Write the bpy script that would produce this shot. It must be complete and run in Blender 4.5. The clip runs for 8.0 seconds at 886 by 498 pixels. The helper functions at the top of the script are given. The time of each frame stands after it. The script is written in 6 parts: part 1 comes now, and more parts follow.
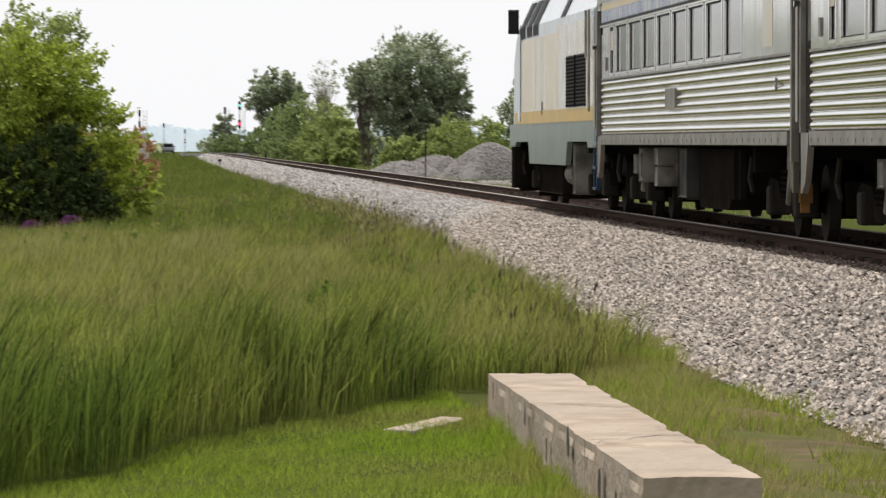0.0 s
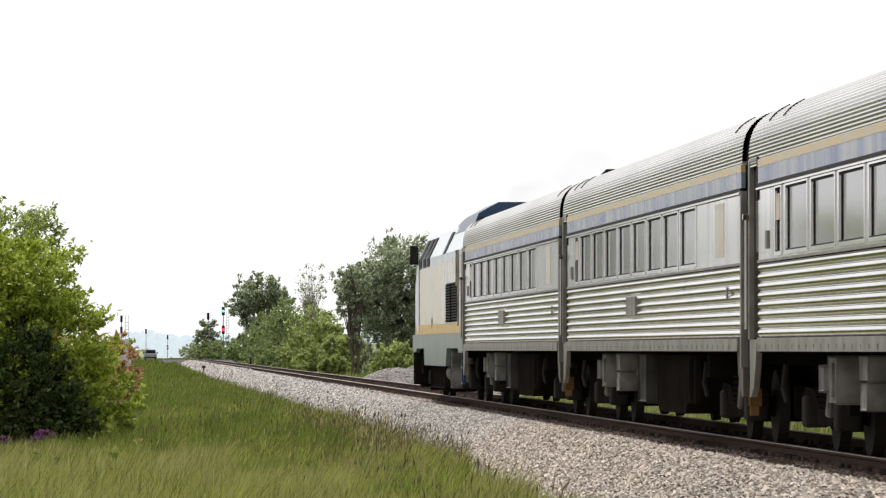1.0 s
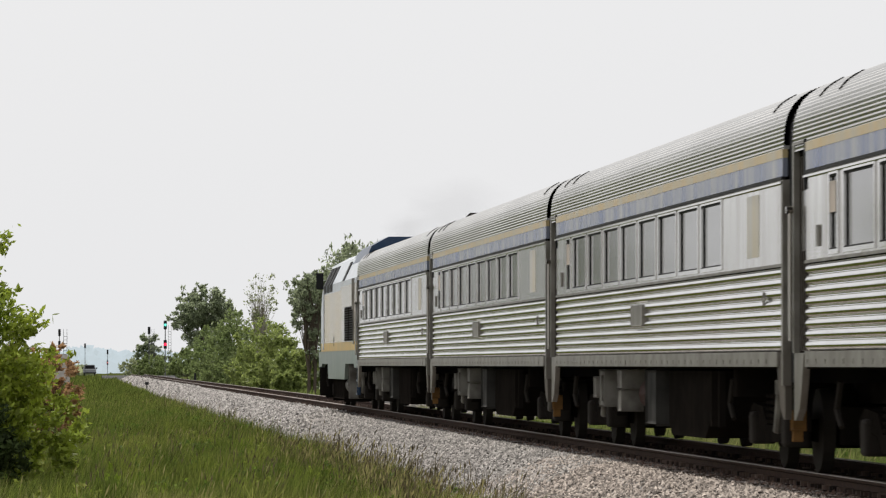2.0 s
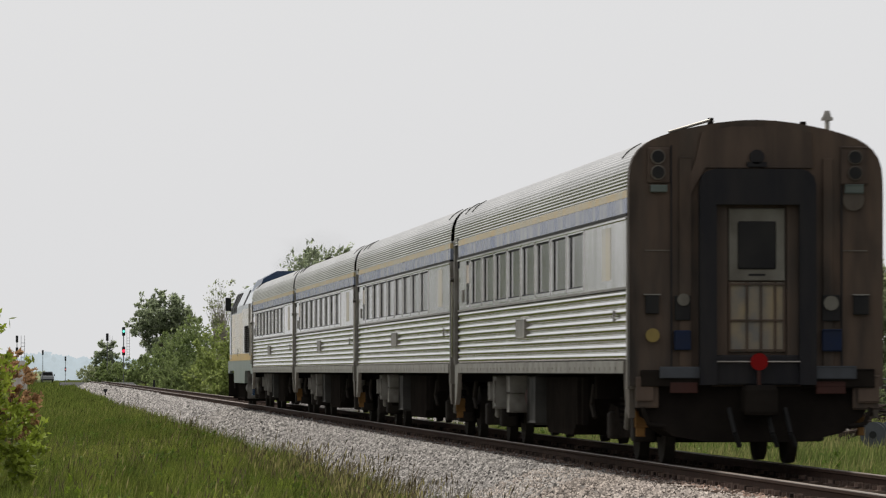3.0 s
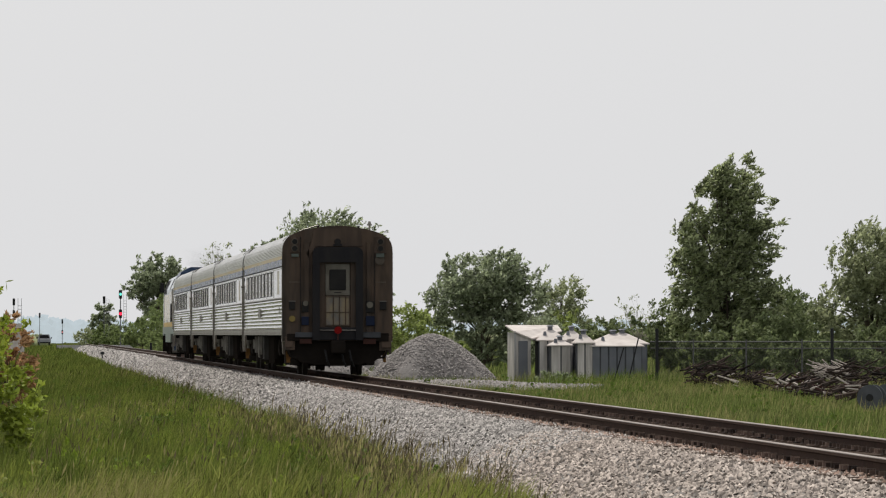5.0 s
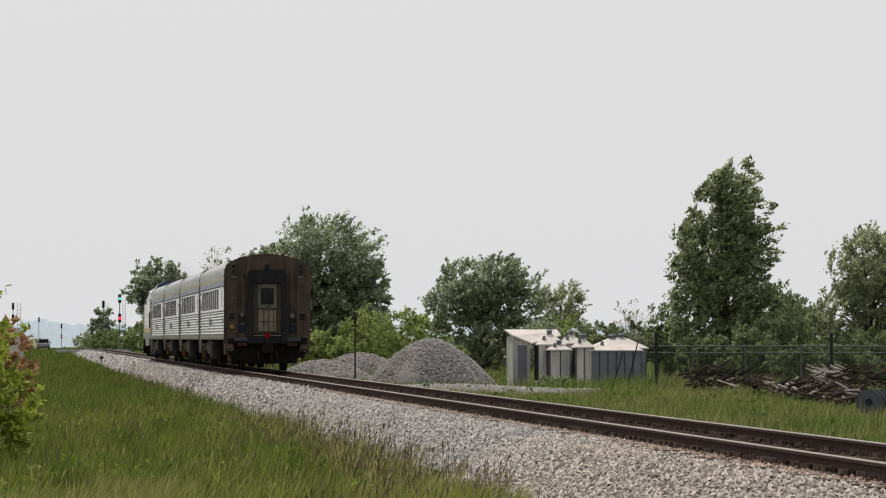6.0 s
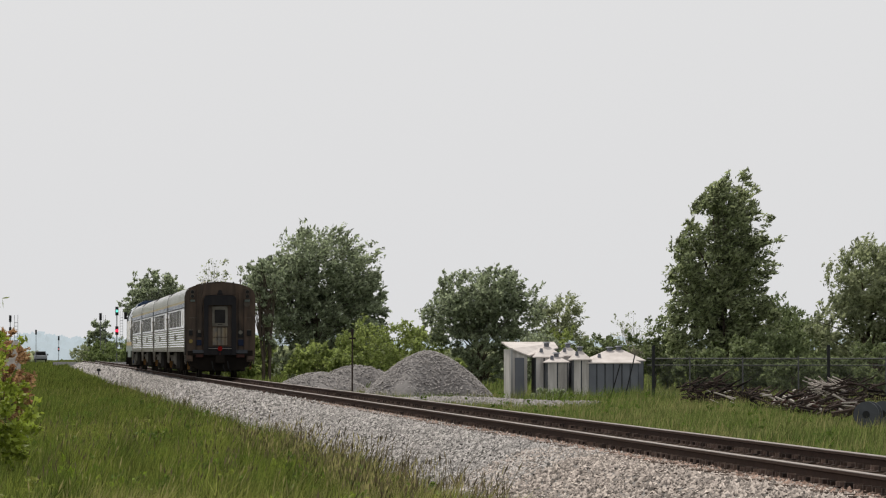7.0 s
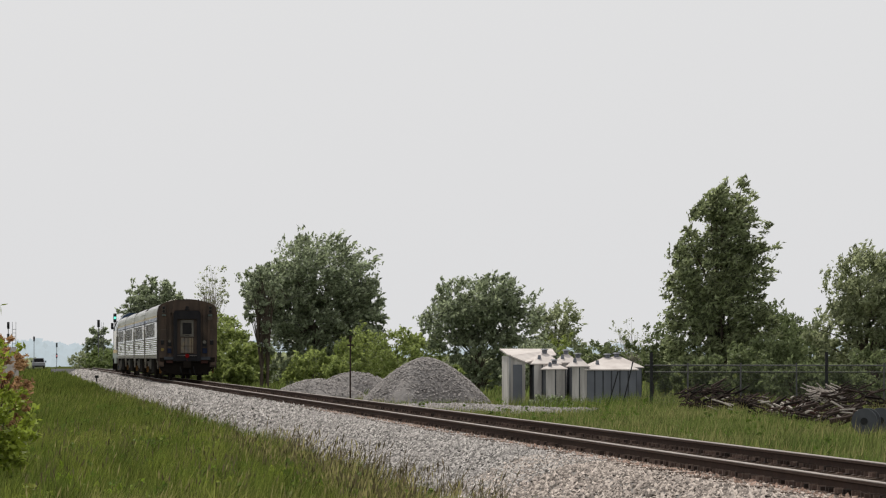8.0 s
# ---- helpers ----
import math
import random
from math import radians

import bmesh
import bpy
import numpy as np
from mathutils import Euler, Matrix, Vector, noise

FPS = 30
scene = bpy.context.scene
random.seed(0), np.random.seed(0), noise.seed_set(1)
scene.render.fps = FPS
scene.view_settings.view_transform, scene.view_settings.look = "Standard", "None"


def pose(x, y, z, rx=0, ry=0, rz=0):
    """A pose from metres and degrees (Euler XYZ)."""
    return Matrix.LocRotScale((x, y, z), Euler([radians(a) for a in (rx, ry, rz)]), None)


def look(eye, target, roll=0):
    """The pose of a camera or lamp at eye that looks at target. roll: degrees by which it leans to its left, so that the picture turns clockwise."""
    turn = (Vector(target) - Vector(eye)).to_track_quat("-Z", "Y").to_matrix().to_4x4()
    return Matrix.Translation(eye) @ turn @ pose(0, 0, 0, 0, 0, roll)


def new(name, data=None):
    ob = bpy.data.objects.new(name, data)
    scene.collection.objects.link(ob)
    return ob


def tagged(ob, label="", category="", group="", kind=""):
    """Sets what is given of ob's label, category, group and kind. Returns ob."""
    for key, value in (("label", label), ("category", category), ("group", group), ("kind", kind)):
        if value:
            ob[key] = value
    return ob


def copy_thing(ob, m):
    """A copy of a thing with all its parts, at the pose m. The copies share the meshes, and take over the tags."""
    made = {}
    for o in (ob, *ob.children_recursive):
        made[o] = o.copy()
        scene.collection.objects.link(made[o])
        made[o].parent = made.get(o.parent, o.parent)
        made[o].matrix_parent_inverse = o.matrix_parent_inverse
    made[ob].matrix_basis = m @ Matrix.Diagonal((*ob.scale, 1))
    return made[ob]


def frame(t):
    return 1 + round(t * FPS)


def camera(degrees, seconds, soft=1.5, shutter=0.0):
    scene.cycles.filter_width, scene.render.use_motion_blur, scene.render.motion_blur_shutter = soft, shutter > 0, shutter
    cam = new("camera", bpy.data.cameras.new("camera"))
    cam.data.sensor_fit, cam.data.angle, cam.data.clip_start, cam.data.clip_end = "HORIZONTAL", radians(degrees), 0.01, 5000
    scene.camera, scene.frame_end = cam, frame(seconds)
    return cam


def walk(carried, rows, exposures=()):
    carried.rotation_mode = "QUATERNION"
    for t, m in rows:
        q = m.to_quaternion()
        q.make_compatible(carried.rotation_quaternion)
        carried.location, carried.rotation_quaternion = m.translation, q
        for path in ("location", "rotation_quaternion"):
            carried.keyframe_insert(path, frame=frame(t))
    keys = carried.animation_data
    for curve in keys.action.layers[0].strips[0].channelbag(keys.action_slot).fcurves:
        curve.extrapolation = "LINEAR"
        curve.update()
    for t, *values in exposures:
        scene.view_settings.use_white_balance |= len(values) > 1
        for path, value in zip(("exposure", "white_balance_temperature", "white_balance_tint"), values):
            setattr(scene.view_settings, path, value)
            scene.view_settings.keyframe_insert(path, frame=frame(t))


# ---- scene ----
# World: x across the track, y along it, z up; the rail tops lie at z = 0.
LENS = 9.92
FOCAL = 9033.0
EYE = 1.17
TRACK_X = 8.91
RAIL_N, RAIL_F = TRACK_X - 0.7525, TRACK_X + 0.7525

# seconds, metres behind the final standpoint, where the track's direction lies in the picture
PATH = (
    (0.0, 39.5, 259, 254), (0.2, 41.5, 384, 342), (0.4, 43.2, 399, 505), (0.5, 43.0, 367, 551),
    (0.6, 41.2, 322, 587), (0.8, 34.6, 263, 606), (1.0, 27.8, 227, 619), (1.25, 20.0, 199, 627),
    (1.5, 13.4, 174, 634), (1.75, 8.2, 148, 640), (2.0, 4.2, 118, 646), (2.3, 1.3, 83, 652),
    (2.55, 0.2, 58, 655), (2.8, 0.0, 40, 656.5), (3.0, 0.0, 43, 658), (3.25, 0.0, 36, 657), (3.5, 0.0, 29, 654),
    (4.0, 0.0, 33, 616), (4.5, 0.0, 36, 595.5), (4.75, 0.0, 37, 592), (5.5, 0.0, 37.5, 594), (6.0, 0.0, 36, 600),
    (6.5, 0.0, 33, 613), (7.0, 0.0, 31, 622), (7.5, 0.0, 30, 628.5), (8.0, 0.0, 27.5, 634))


def camera_pose(back, px, py):
    yaw = math.degrees(math.atan((784 - px) / FOCAL))
    pitch = math.degrees(math.atan((py - 441) / FOCAL))
    return pose(0, -back, EYE, 90 + pitch, 0, -yaw)


cam = camera(LENS, 8.0, 1.2, 0.14)
walk(cam, [(t, camera_pose(k, px, py)) for t, k, px, py in PATH],
     exposures=((0.0, 0.40), (0.25, 0.64), (0.5, 0.86), (0.75, 0.70), (1.0, 0.55), (1.5, 0.30), (2.2, 0.12), (2.8, 0.0), (8.0, 0.0)))

# ---- sky and sun ----
SUN_TO = Vector((-0.24, 0.72, 1.12)).normalized()
world = bpy.data.worlds.new("sky")
scene.world = world
world.use_nodes = True
wn, wl = world.node_tree.nodes, world.node_tree.links
sky = wn.new("ShaderNodeTexSky")
sky.sky_type = "NISHITA"
sky.sun_disc = False
sky.sun_elevation = math.asin(SUN_TO.z)
sky.sun_rotation = math.atan2(SUN_TO.x, SUN_TO.y)
sky.dust_density, sky.air_density = 6.0, 1.0
dim = wn.new("ShaderNodeMix")
dim.data_type = "RGBA"
dim.inputs["Factor"].default_value = 0.93
wl.new(sky.outputs["Color"], dim.inputs["A"])
dim.inputs["B"].default_value = (7.72, 7.74, 7.86, 1)
wl.new(dim.outputs["Result"], wn["Background"].inputs["Color"])
wn["Background"].inputs["Strength"].default_value = 0.1
sun = new("sun", bpy.data.lights.new("sun", "SUN"))
sun.data.energy, sun.data.angle, sun.data.color = 3.1, radians(3.0), (1.0, 0.95, 0.86)
sun.matrix_world = look((0, 0, 60), Vector((0, 0, 60)) - SUN_TO)


# ---- materials ----
def mat(name, colour, rough=0.7, metal=0.0, colour2=None, scale=4.0, amount=0.5, bump=0.0, bump_scale=30.0, island=0.0, stretch=(1, 1, 1),
        colour3=None, scale3=0.3, spec=0.1, trans=0.0, coord="Object", obj_random=0.0):
    """Principled material with two scales of variation, relief, and a shift of value per island or per object."""
    m = bpy.data.materials.new(name)
    m.use_nodes = True
    n, l = m.node_tree.nodes, m.node_tree.links
    b = n["Principled BSDF"]
    b.inputs["Roughness"].default_value, b.inputs["Metallic"].default_value = rough, metal
    b.inputs["Specular IOR Level"].default_value = spec
    tc = n.new("ShaderNodeTexCoord")
    mp = n.new("ShaderNodeMapping")
    mp.inputs["Scale"].default_value = stretch
    l.new(tc.outputs[coord], mp.inputs["Vector"])

    def noise_at(s, detail=5.0):
        t = n.new("ShaderNodeTexNoise")
        t.inputs["Scale"].default_value, t.inputs["Detail"].default_value = s, detail
        l.new(mp.outputs["Vector"], t.inputs["Vector"])
        r = n.new("ShaderNodeMapRange")
        r.inputs["From Min"].default_value, r.inputs["From Max"].default_value = 0.35, 0.65
        l.new(t.outputs["Fac"], r.inputs["Value"])
        return r.outputs["Result"]

    def mixed(fac, a, c, k=1.0):
        x = n.new("ShaderNodeMix")
        x.data_type = "RGBA"
        if k != 1.0:
            mu = n.new("ShaderNodeMath")
            mu.operation = "MULTIPLY"
            mu.inputs[1].default_value = k
            l.new(fac, mu.inputs[0])
            fac = mu.outputs[0]
        l.new(fac, x.inputs["Factor"])
        for s, v in (("A", a), ("B", c)):
            if isinstance(v, tuple):
                x.inputs[s].default_value = (*v, 1)
            else:
                l.new(v, x.inputs[s])
        return x.outputs["Result"]

    c2 = colour2 or tuple(v * 0.7 for v in colour)
    out = mixed(noise_at(scale), colour, c2, amount)
    if colour3:
        out = mixed(noise_at(scale3, 3.0), out, colour3, 0.8)
    if island or obj_random:
        g = n.new("ShaderNodeNewGeometry") if island else n.new("ShaderNodeObjectInfo")
        r = n.new("ShaderNodeMapRange")
        k = island or obj_random
        r.inputs["To Min"].default_value, r.inputs["To Max"].default_value = 1 - k, 1 + k
        l.new(g.outputs["Random Per Island" if island else "Random"], r.inputs["Value"])
        h = n.new("ShaderNodeHueSaturation")
        l.new(r.outputs["Result"], h.inputs["Value"])
        l.new(out, h.inputs["Color"])
        out = h.outputs["Color"]
    l.new(out, b.inputs["Base Color"])
    if bump:
        t = n.new("ShaderNodeTexNoise")
        t.inputs["Scale"].default_value, t.inputs["Detail"].default_value = bump_scale, 4.0
        l.new(mp.outputs["Vector"], t.inputs["Vector"])
        bp = n.new("ShaderNodeBump")
        bp.inputs["Strength"].default_value, bp.inputs["Distance"].default_value = bump, 0.03
        l.new(t.outputs["Fac"], bp.inputs["Height"])
        l.new(bp.outputs["Normal"], b.inputs["Normal"])
    if trans:
        tr = n.new("ShaderNodeBsdfTranslucent")
        l.new(out, tr.inputs["Color"])
        mx = n.new("ShaderNodeMixShader")
        mx.inputs["Fac"].default_value = trans
        l.new(b.outputs["BSDF"], mx.inputs[1])
        l.new(tr.outputs["BSDF"], mx.inputs[2])
        l.new(mx.outputs["Shader"], n["Material Output"].inputs["Surface"])
    return m


def glow(name, colour, strength):
    m = bpy.data.materials.new(name)
    m.use_nodes = True
    b = m.node_tree.nodes["Principled BSDF"]
    b.inputs["Base Color"].default_value = (*[0.3 * v for v in colour], 1)
    b.inputs["Specular IOR Level"].default_value = 0.05
    b.inputs["Emission Color"].default_value = (*colour, 1)
    b.inputs["Emission Strength"].default_value = strength
    return m


M = {}
M["soil"] = mat("grassy_soil", (0.055, 0.065, 0.02), 0.95, colour2=(0.095, 0.09, 0.038), scale=0.9, colour3=(0.045, 0.06, 0.015), scale3=0.15, bump=0.6, bump_scale=9, spec=0.0)
M["ballast"] = mat("ballast", (0.23, 0.213, 0.20), 0.9, colour2=(0.11, 0.101, 0.094), scale=12, amount=0.9, colour3=(0.20, 0.187, 0.176), scale3=0.5, bump=1.0, bump_scale=16)
M["stone"] = mat("ballast_stone", (0.30, 0.282, 0.268), 0.85, colour2=(0.165, 0.152, 0.143), scale=5, island=0.75)
M["dusty_stone"] = mat("dusty_ballast_stone", (0.345, 0.30, 0.268), 0.9, colour2=(0.185, 0.155, 0.134), scale=5, island=0.75)
M["rust_stone"] = mat("rusty_ballast_stone", (0.20, 0.13, 0.10), 0.9, colour2=(0.32, 0.24, 0.20), scale=5, island=0.5)
M["rail_web"] = mat("rusted_rail_side", (0.055, 0.034, 0.026), 0.85, colour2=(0.03, 0.021, 0.018), scale=6, bump=0.2, spec=0.05)
M["rail_head"] = mat("worn_rail_top", (0.24, 0.20, 0.175), 0.42, 0.8, colour2=(0.14, 0.105, 0.085), scale=3, stretch=(1, 0.2, 1))
M["tie"] = mat("creosoted_tie", (0.07, 0.05, 0.038), 0.9, colour2=(0.13, 0.095, 0.075), scale=5, stretch=(0.3, 4, 4), bump=0.5, obj_random=0.3)
M["spike"] = mat("rusted_plate", (0.06, 0.04, 0.032), 0.75, colour2=(0.15, 0.11, 0.09), scale=9, island=0.8)
M["grass"] = mat("tall_grass", (0.25, 0.30, 0.048), 0.6, colour2=(0.07, 0.12, 0.02), scale=0.95, amount=1.0, island=0.7, colour3=(0.27, 0.26, 0.085), scale3=0.33, spec=0.12, trans=0.33)
# darker copy of tall_grass with shade put into its colour
M["shaded_grass"] = mat("shaded_grass", (0.162, 0.212, 0.035), 0.6, colour2=(0.040, 0.078, 0.013), scale=0.75, amount=1.0, island=0.75, colour3=(0.20, 0.215, 0.052), scale3=0.42, spec=0.12, trans=0.17)
M["dirt"] = mat("dry_bare_dirt", (0.17, 0.13, 0.085), 0.95, colour2=(0.095, 0.075, 0.05), scale=2.5, amount=0.9, colour3=(0.085, 0.10, 0.03), scale3=0.9, bump=0.8, bump_scale=10, spec=0.0)
M["lawn"] = mat("mown_grass", (0.22, 0.305, 0.03), 0.6, colour2=(0.15, 0.225, 0.025), scale=1.5, island=0.45, colour3=(0.27, 0.245, 0.08), scale3=0.4, spec=0.2, trans=0.42)
M["verge"] = mat("dry_verge_grass", (0.14, 0.20, 0.040), 0.7, colour2=(0.06, 0.105, 0.022), scale=0.7, amount=1.0, island=0.6, colour3=(0.21, 0.21, 0.085), scale3=0.22, spec=0.1, trans=0.38)
M["herb"] = mat("herb_leaves", (0.12, 0.18, 0.03), 0.6, colour2=(0.07, 0.12, 0.02), scale=0.8, island=0.5, spec=0.15, trans=0.35)
M["straw"] = mat("seed_heads", (0.34, 0.30, 0.13), 0.8, colour2=(0.24, 0.225, 0.09), scale=1.0, island=0.3, spec=0.1, trans=0.35)
M["weed"] = mat("dark_weed_stalk", (0.13, 0.10, 0.062), 0.9, colour2=(0.075, 0.085, 0.035), scale=2, island=0.6, trans=0.2)
M["bark"] = mat("bark", (0.11, 0.09, 0.07), 0.95, colour2=(0.06, 0.05, 0.04), scale=6, stretch=(3, 3, 0.6), bump=0.7, spec=0.0)
# darker leaf colour carries the shade beneath the trees
M["leaf_under"] = mat("shaded_undergrowth_leaves", (0.17, 0.205, 0.095), 0.6, colour2=(0.11, 0.145, 0.065), scale=0.6, island=0.45, spec=0.2, trans=0.5)
# near-black leaf colour holds the shade inside the rounded bush
M["leaf_core"] = mat("shaded_bush_core_leaves", (0.055, 0.078, 0.022), 0.6, colour2=(0.03, 0.045, 0.014), scale=0.8, island=0.6, spec=0.15, trans=0.15)
M["bark_pale"] = mat("pale_bark", (0.34, 0.31, 0.27), 0.95, colour2=(0.24, 0.21, 0.18), scale=6, stretch=(3, 3, 0.6), spec=0.0)
M["logo_yellow"] = mat("faded_yellow_panel", (0.52, 0.43, 0.26), 0.3, 0.5, colour2=(0.50, 0.475, 0.43), scale=2.2, amount=0.9, stretch=(1, 1.6, 0.2), spec=0.3)
M["vestibule"] = mat("dull_bronze_steel", (0.13, 0.115, 0.098), 0.6, 0.2, colour2=(0.065, 0.055, 0.046), scale=2.0, amount=0.9, stretch=(1, 1, 0.4), spec=0.05)
M["dark_blue_box"] = mat("dark_blue_box", (0.012, 0.018, 0.04), 0.6, colour2=(0.02, 0.022, 0.03), scale=3, spec=0.05)
M["logo_orange"] = mat("faded_orange_panel", (0.52, 0.42, 0.34), 0.45, 0.3, colour2=(0.50, 0.45, 0.40), scale=2, spec=0.3)
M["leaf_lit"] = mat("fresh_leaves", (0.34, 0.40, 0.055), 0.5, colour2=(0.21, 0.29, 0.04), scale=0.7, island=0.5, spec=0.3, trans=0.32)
M["leaf"] = mat("leaves", (0.265, 0.315, 0.10), 0.55, colour2=(0.185, 0.24, 0.07), scale=0.5, island=0.45, spec=0.3, trans=0.58)
# poplar to grey-green: distance haze is put in as paler, greyer leaf colour
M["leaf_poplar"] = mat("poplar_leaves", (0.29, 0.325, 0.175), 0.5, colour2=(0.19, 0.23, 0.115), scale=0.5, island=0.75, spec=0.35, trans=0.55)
M["leaf_hazed"] = mat("haze_greyed_leaves", (0.30, 0.34, 0.215), 0.55, colour2=(0.22, 0.265, 0.165), scale=0.5, island=0.65, spec=0.3, trans=0.52)
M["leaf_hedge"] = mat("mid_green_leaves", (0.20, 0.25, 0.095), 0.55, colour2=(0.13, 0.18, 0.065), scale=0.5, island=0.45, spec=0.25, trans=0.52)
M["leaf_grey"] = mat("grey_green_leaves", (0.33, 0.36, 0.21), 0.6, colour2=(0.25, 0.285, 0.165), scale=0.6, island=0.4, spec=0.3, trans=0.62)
M["leaf_brown"] = mat("rusty_dry_leaves", (0.46, 0.27, 0.145), 0.8, colour2=(0.33, 0.24, 0.12), scale=1.2, island=0.4, trans=0.4)
M["lilac"] = mat("purple_blossom", (0.25, 0.08, 0.24), 0.7, colour2=(0.36, 0.18, 0.33), scale=3, island=0.3, trans=0.2)
# brownish upright streaks in this colour imitate reflections on the band
M["steel"] = mat("stainless_steel", (0.58, 0.57, 0.545), 0.12, 0.95, colour2=(0.31, 0.285, 0.25), scale=1.9, amount=0.95, stretch=(1, 1.3, 0.12), bump=0.05, bump_scale=2.0)
M["steel_flute"] = mat("fluted_stainless_steel", (0.69, 0.68, 0.665), 0.12, 1.0, colour2=(0.50, 0.48, 0.455), scale=0.9, amount=0.8, stretch=(1, 0.5, 0.6))
M["steel_dull"] = mat("dull_grimy_steel", (0.30, 0.285, 0.26), 0.45, 0.75, colour2=(0.17, 0.155, 0.135), scale=2.5, amount=0.9)
M["steel_roof"] = mat("ribbed_stainless_roof", (0.60, 0.59, 0.575), 0.33, 0.95, colour2=(0.44, 0.43, 0.415), scale=0.6, amount=0.8, stretch=(1, 0.25, 1))
# pale streaks in both stripe colours imitate vertical reflections of sky
M["blue"] = mat("mirror_streaked_blue_stripe", (0.028, 0.066, 0.20), 0.25, 0.0, colour2=(0.34, 0.335, 0.31), scale=2.0, amount=0.8, stretch=(1, 0.8, 0.10), bump=0.3, bump_scale=3.0, spec=0.14)
M["yellow"] = mat("yellow_stripe", (0.50, 0.34, 0.10), 0.3, 0.0, colour2=(0.40, 0.36, 0.26), scale=2.0, amount=0.9, stretch=(1, 0.8, 0.10), bump=0.3, bump_scale=3.0, spec=0.12)
M["black"] = mat("black_rubber", (0.012, 0.012, 0.013), 0.6, colour2=(0.025, 0.024, 0.022), scale=3)
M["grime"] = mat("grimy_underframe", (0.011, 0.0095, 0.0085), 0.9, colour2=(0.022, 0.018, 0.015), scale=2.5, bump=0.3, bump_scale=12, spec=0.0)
M["wheel"] = mat("wheel_steel", (0.03, 0.026, 0.023), 0.8, 0.0, colour2=(0.016, 0.014, 0.012), scale=3, spec=0.03)
M["box_grey"] = mat("grey_equipment_box", (0.23, 0.22, 0.20), 0.6, colour2=(0.10, 0.092, 0.082), scale=2.5, amount=1.0, spec=0.02)
M["rust_red"] = mat("rusty_red_tank", (0.045, 0.016, 0.012), 0.75, colour2=(0.022, 0.012, 0.01), scale=2, spec=0.2)
M["ochre"] = mat("ochre_grime", (0.20, 0.105, 0.035), 0.7, colour2=(0.07, 0.045, 0.025), scale=6)
M["pane"] = mat("tinted_window", (0.10, 0.098, 0.094), 0.09, 0.0, colour2=(0.14, 0.135, 0.128), scale=0.5, spec=1.0)
M["brown_end"] = mat("brown_grimy_end", (0.056, 0.045, 0.037), 0.6, 0.0, colour2=(0.022, 0.0185, 0.016), scale=1.6, amount=1.0, stretch=(2.2, 1, 0.5), colour3=(0.085, 0.058, 0.042), scale3=1.4, bump=0.15, bump_scale=5, spec=0.12)
M["brown_hood"] = mat("faded_brown_panel", (0.085, 0.061, 0.047), 0.65, 0.0, colour2=(0.045, 0.034, 0.028), scale=1.8, amount=0.9, stretch=(2, 1, 0.4), spec=0.1)
M["green_plate"] = mat("grey_green_plate", (0.10, 0.12, 0.11), 0.6, colour2=(0.06, 0.07, 0.065), scale=4, spec=0.1)
M["dark_end"] = mat("dark_diaphragm", (0.010, 0.010, 0.0125), 0.8, colour2=(0.024, 0.0215, 0.020), scale=2.5, stretch=(2, 1, 0.5), spec=0.2)
M["door_pale"] = mat("pale_grimy_door", (0.15, 0.145, 0.125), 0.5, 0.2, colour2=(0.075, 0.068, 0.057), scale=2, amount=0.9)
M["loco_grey"] = mat("pale_grey_paint", (0.50, 0.55, 0.60), 0.2, 0.1, colour2=(0.42, 0.455, 0.48), scale=1.2, amount=0.8, stretch=(1, 1.4, 0.12), bump=0.05, bump_scale=2.0, spec=0.5)
# upright streaks in both side paints imitate reflections along the body
M["loco_gold"] = mat("mirror_streaked_gold_paint", (0.55, 0.50, 0.38), 0.17, 0.1, colour2=(0.26, 0.23, 0.18), scale=1.3, amount=0.8, stretch=(1, 1.4, 0.07), colour3=(0.58, 0.40, 0.11), scale3=0.9, bump=0.3, bump_scale=2.4, spec=0.5)
M["loco_panel"] = mat("mirror_streaked_grey_paint", (0.54, 0.535, 0.515), 0.17, 0.15, colour2=(0.46, 0.36, 0.18), scale=1.2, amount=0.9, stretch=(1, 1.3, 0.06), bump=0.3, bump_scale=2.4, spec=0.5)
M["loco_yellow"] = mat("golden_yellow_paint", (0.60, 0.36, 0.035), 0.3, 0.0, colour2=(0.42, 0.29, 0.09), scale=1.6, amount=0.8, stretch=(1, 1.2, 0.2), spec=0.25)
M["loco_teal"] = mat("teal_grey_skirt", (0.12, 0.165, 0.155), 0.3, 0.1, colour2=(0.20, 0.225, 0.205), scale=1.3, amount=0.8, spec=0.5)
M["loco_blue"] = mat("dark_blue_paint", (0.014, 0.04, 0.095), 0.3, 0.1, colour2=(0.03, 0.05, 0.085), scale=1.5, spec=0.3)
M["red"] = glow("red_marker", (0.35, 0.012, 0.012), 0.06)
M["concrete"] = mat("weathered_concrete", (0.42, 0.34, 0.27), 0.9, colour2=(0.25, 0.20, 0.155), scale=2.2, amount=0.9, colour3=(0.34, 0.29, 0.24), scale3=0.7, bump=0.6, bump_scale=14, spec=0.05)
M["concrete_dark"] = mat("stained_concrete", (0.05, 0.042, 0.035), 0.95, colour2=(0.09, 0.075, 0.062), scale=9)
M["gravel_pile"] = mat("piled_gravel", (0.26, 0.245, 0.238), 0.95, colour2=(0.165, 0.156, 0.148), scale=4.5, amount=0.9, colour3=(0.25, 0.23, 0.22), scale3=0.6, bump=1.0, bump_scale=9)
M["gravel_stone"] = mat("pile_stone", (0.26, 0.243, 0.234), 0.9, colour2=(0.18, 0.165, 0.157), scale=4, island=0.35)
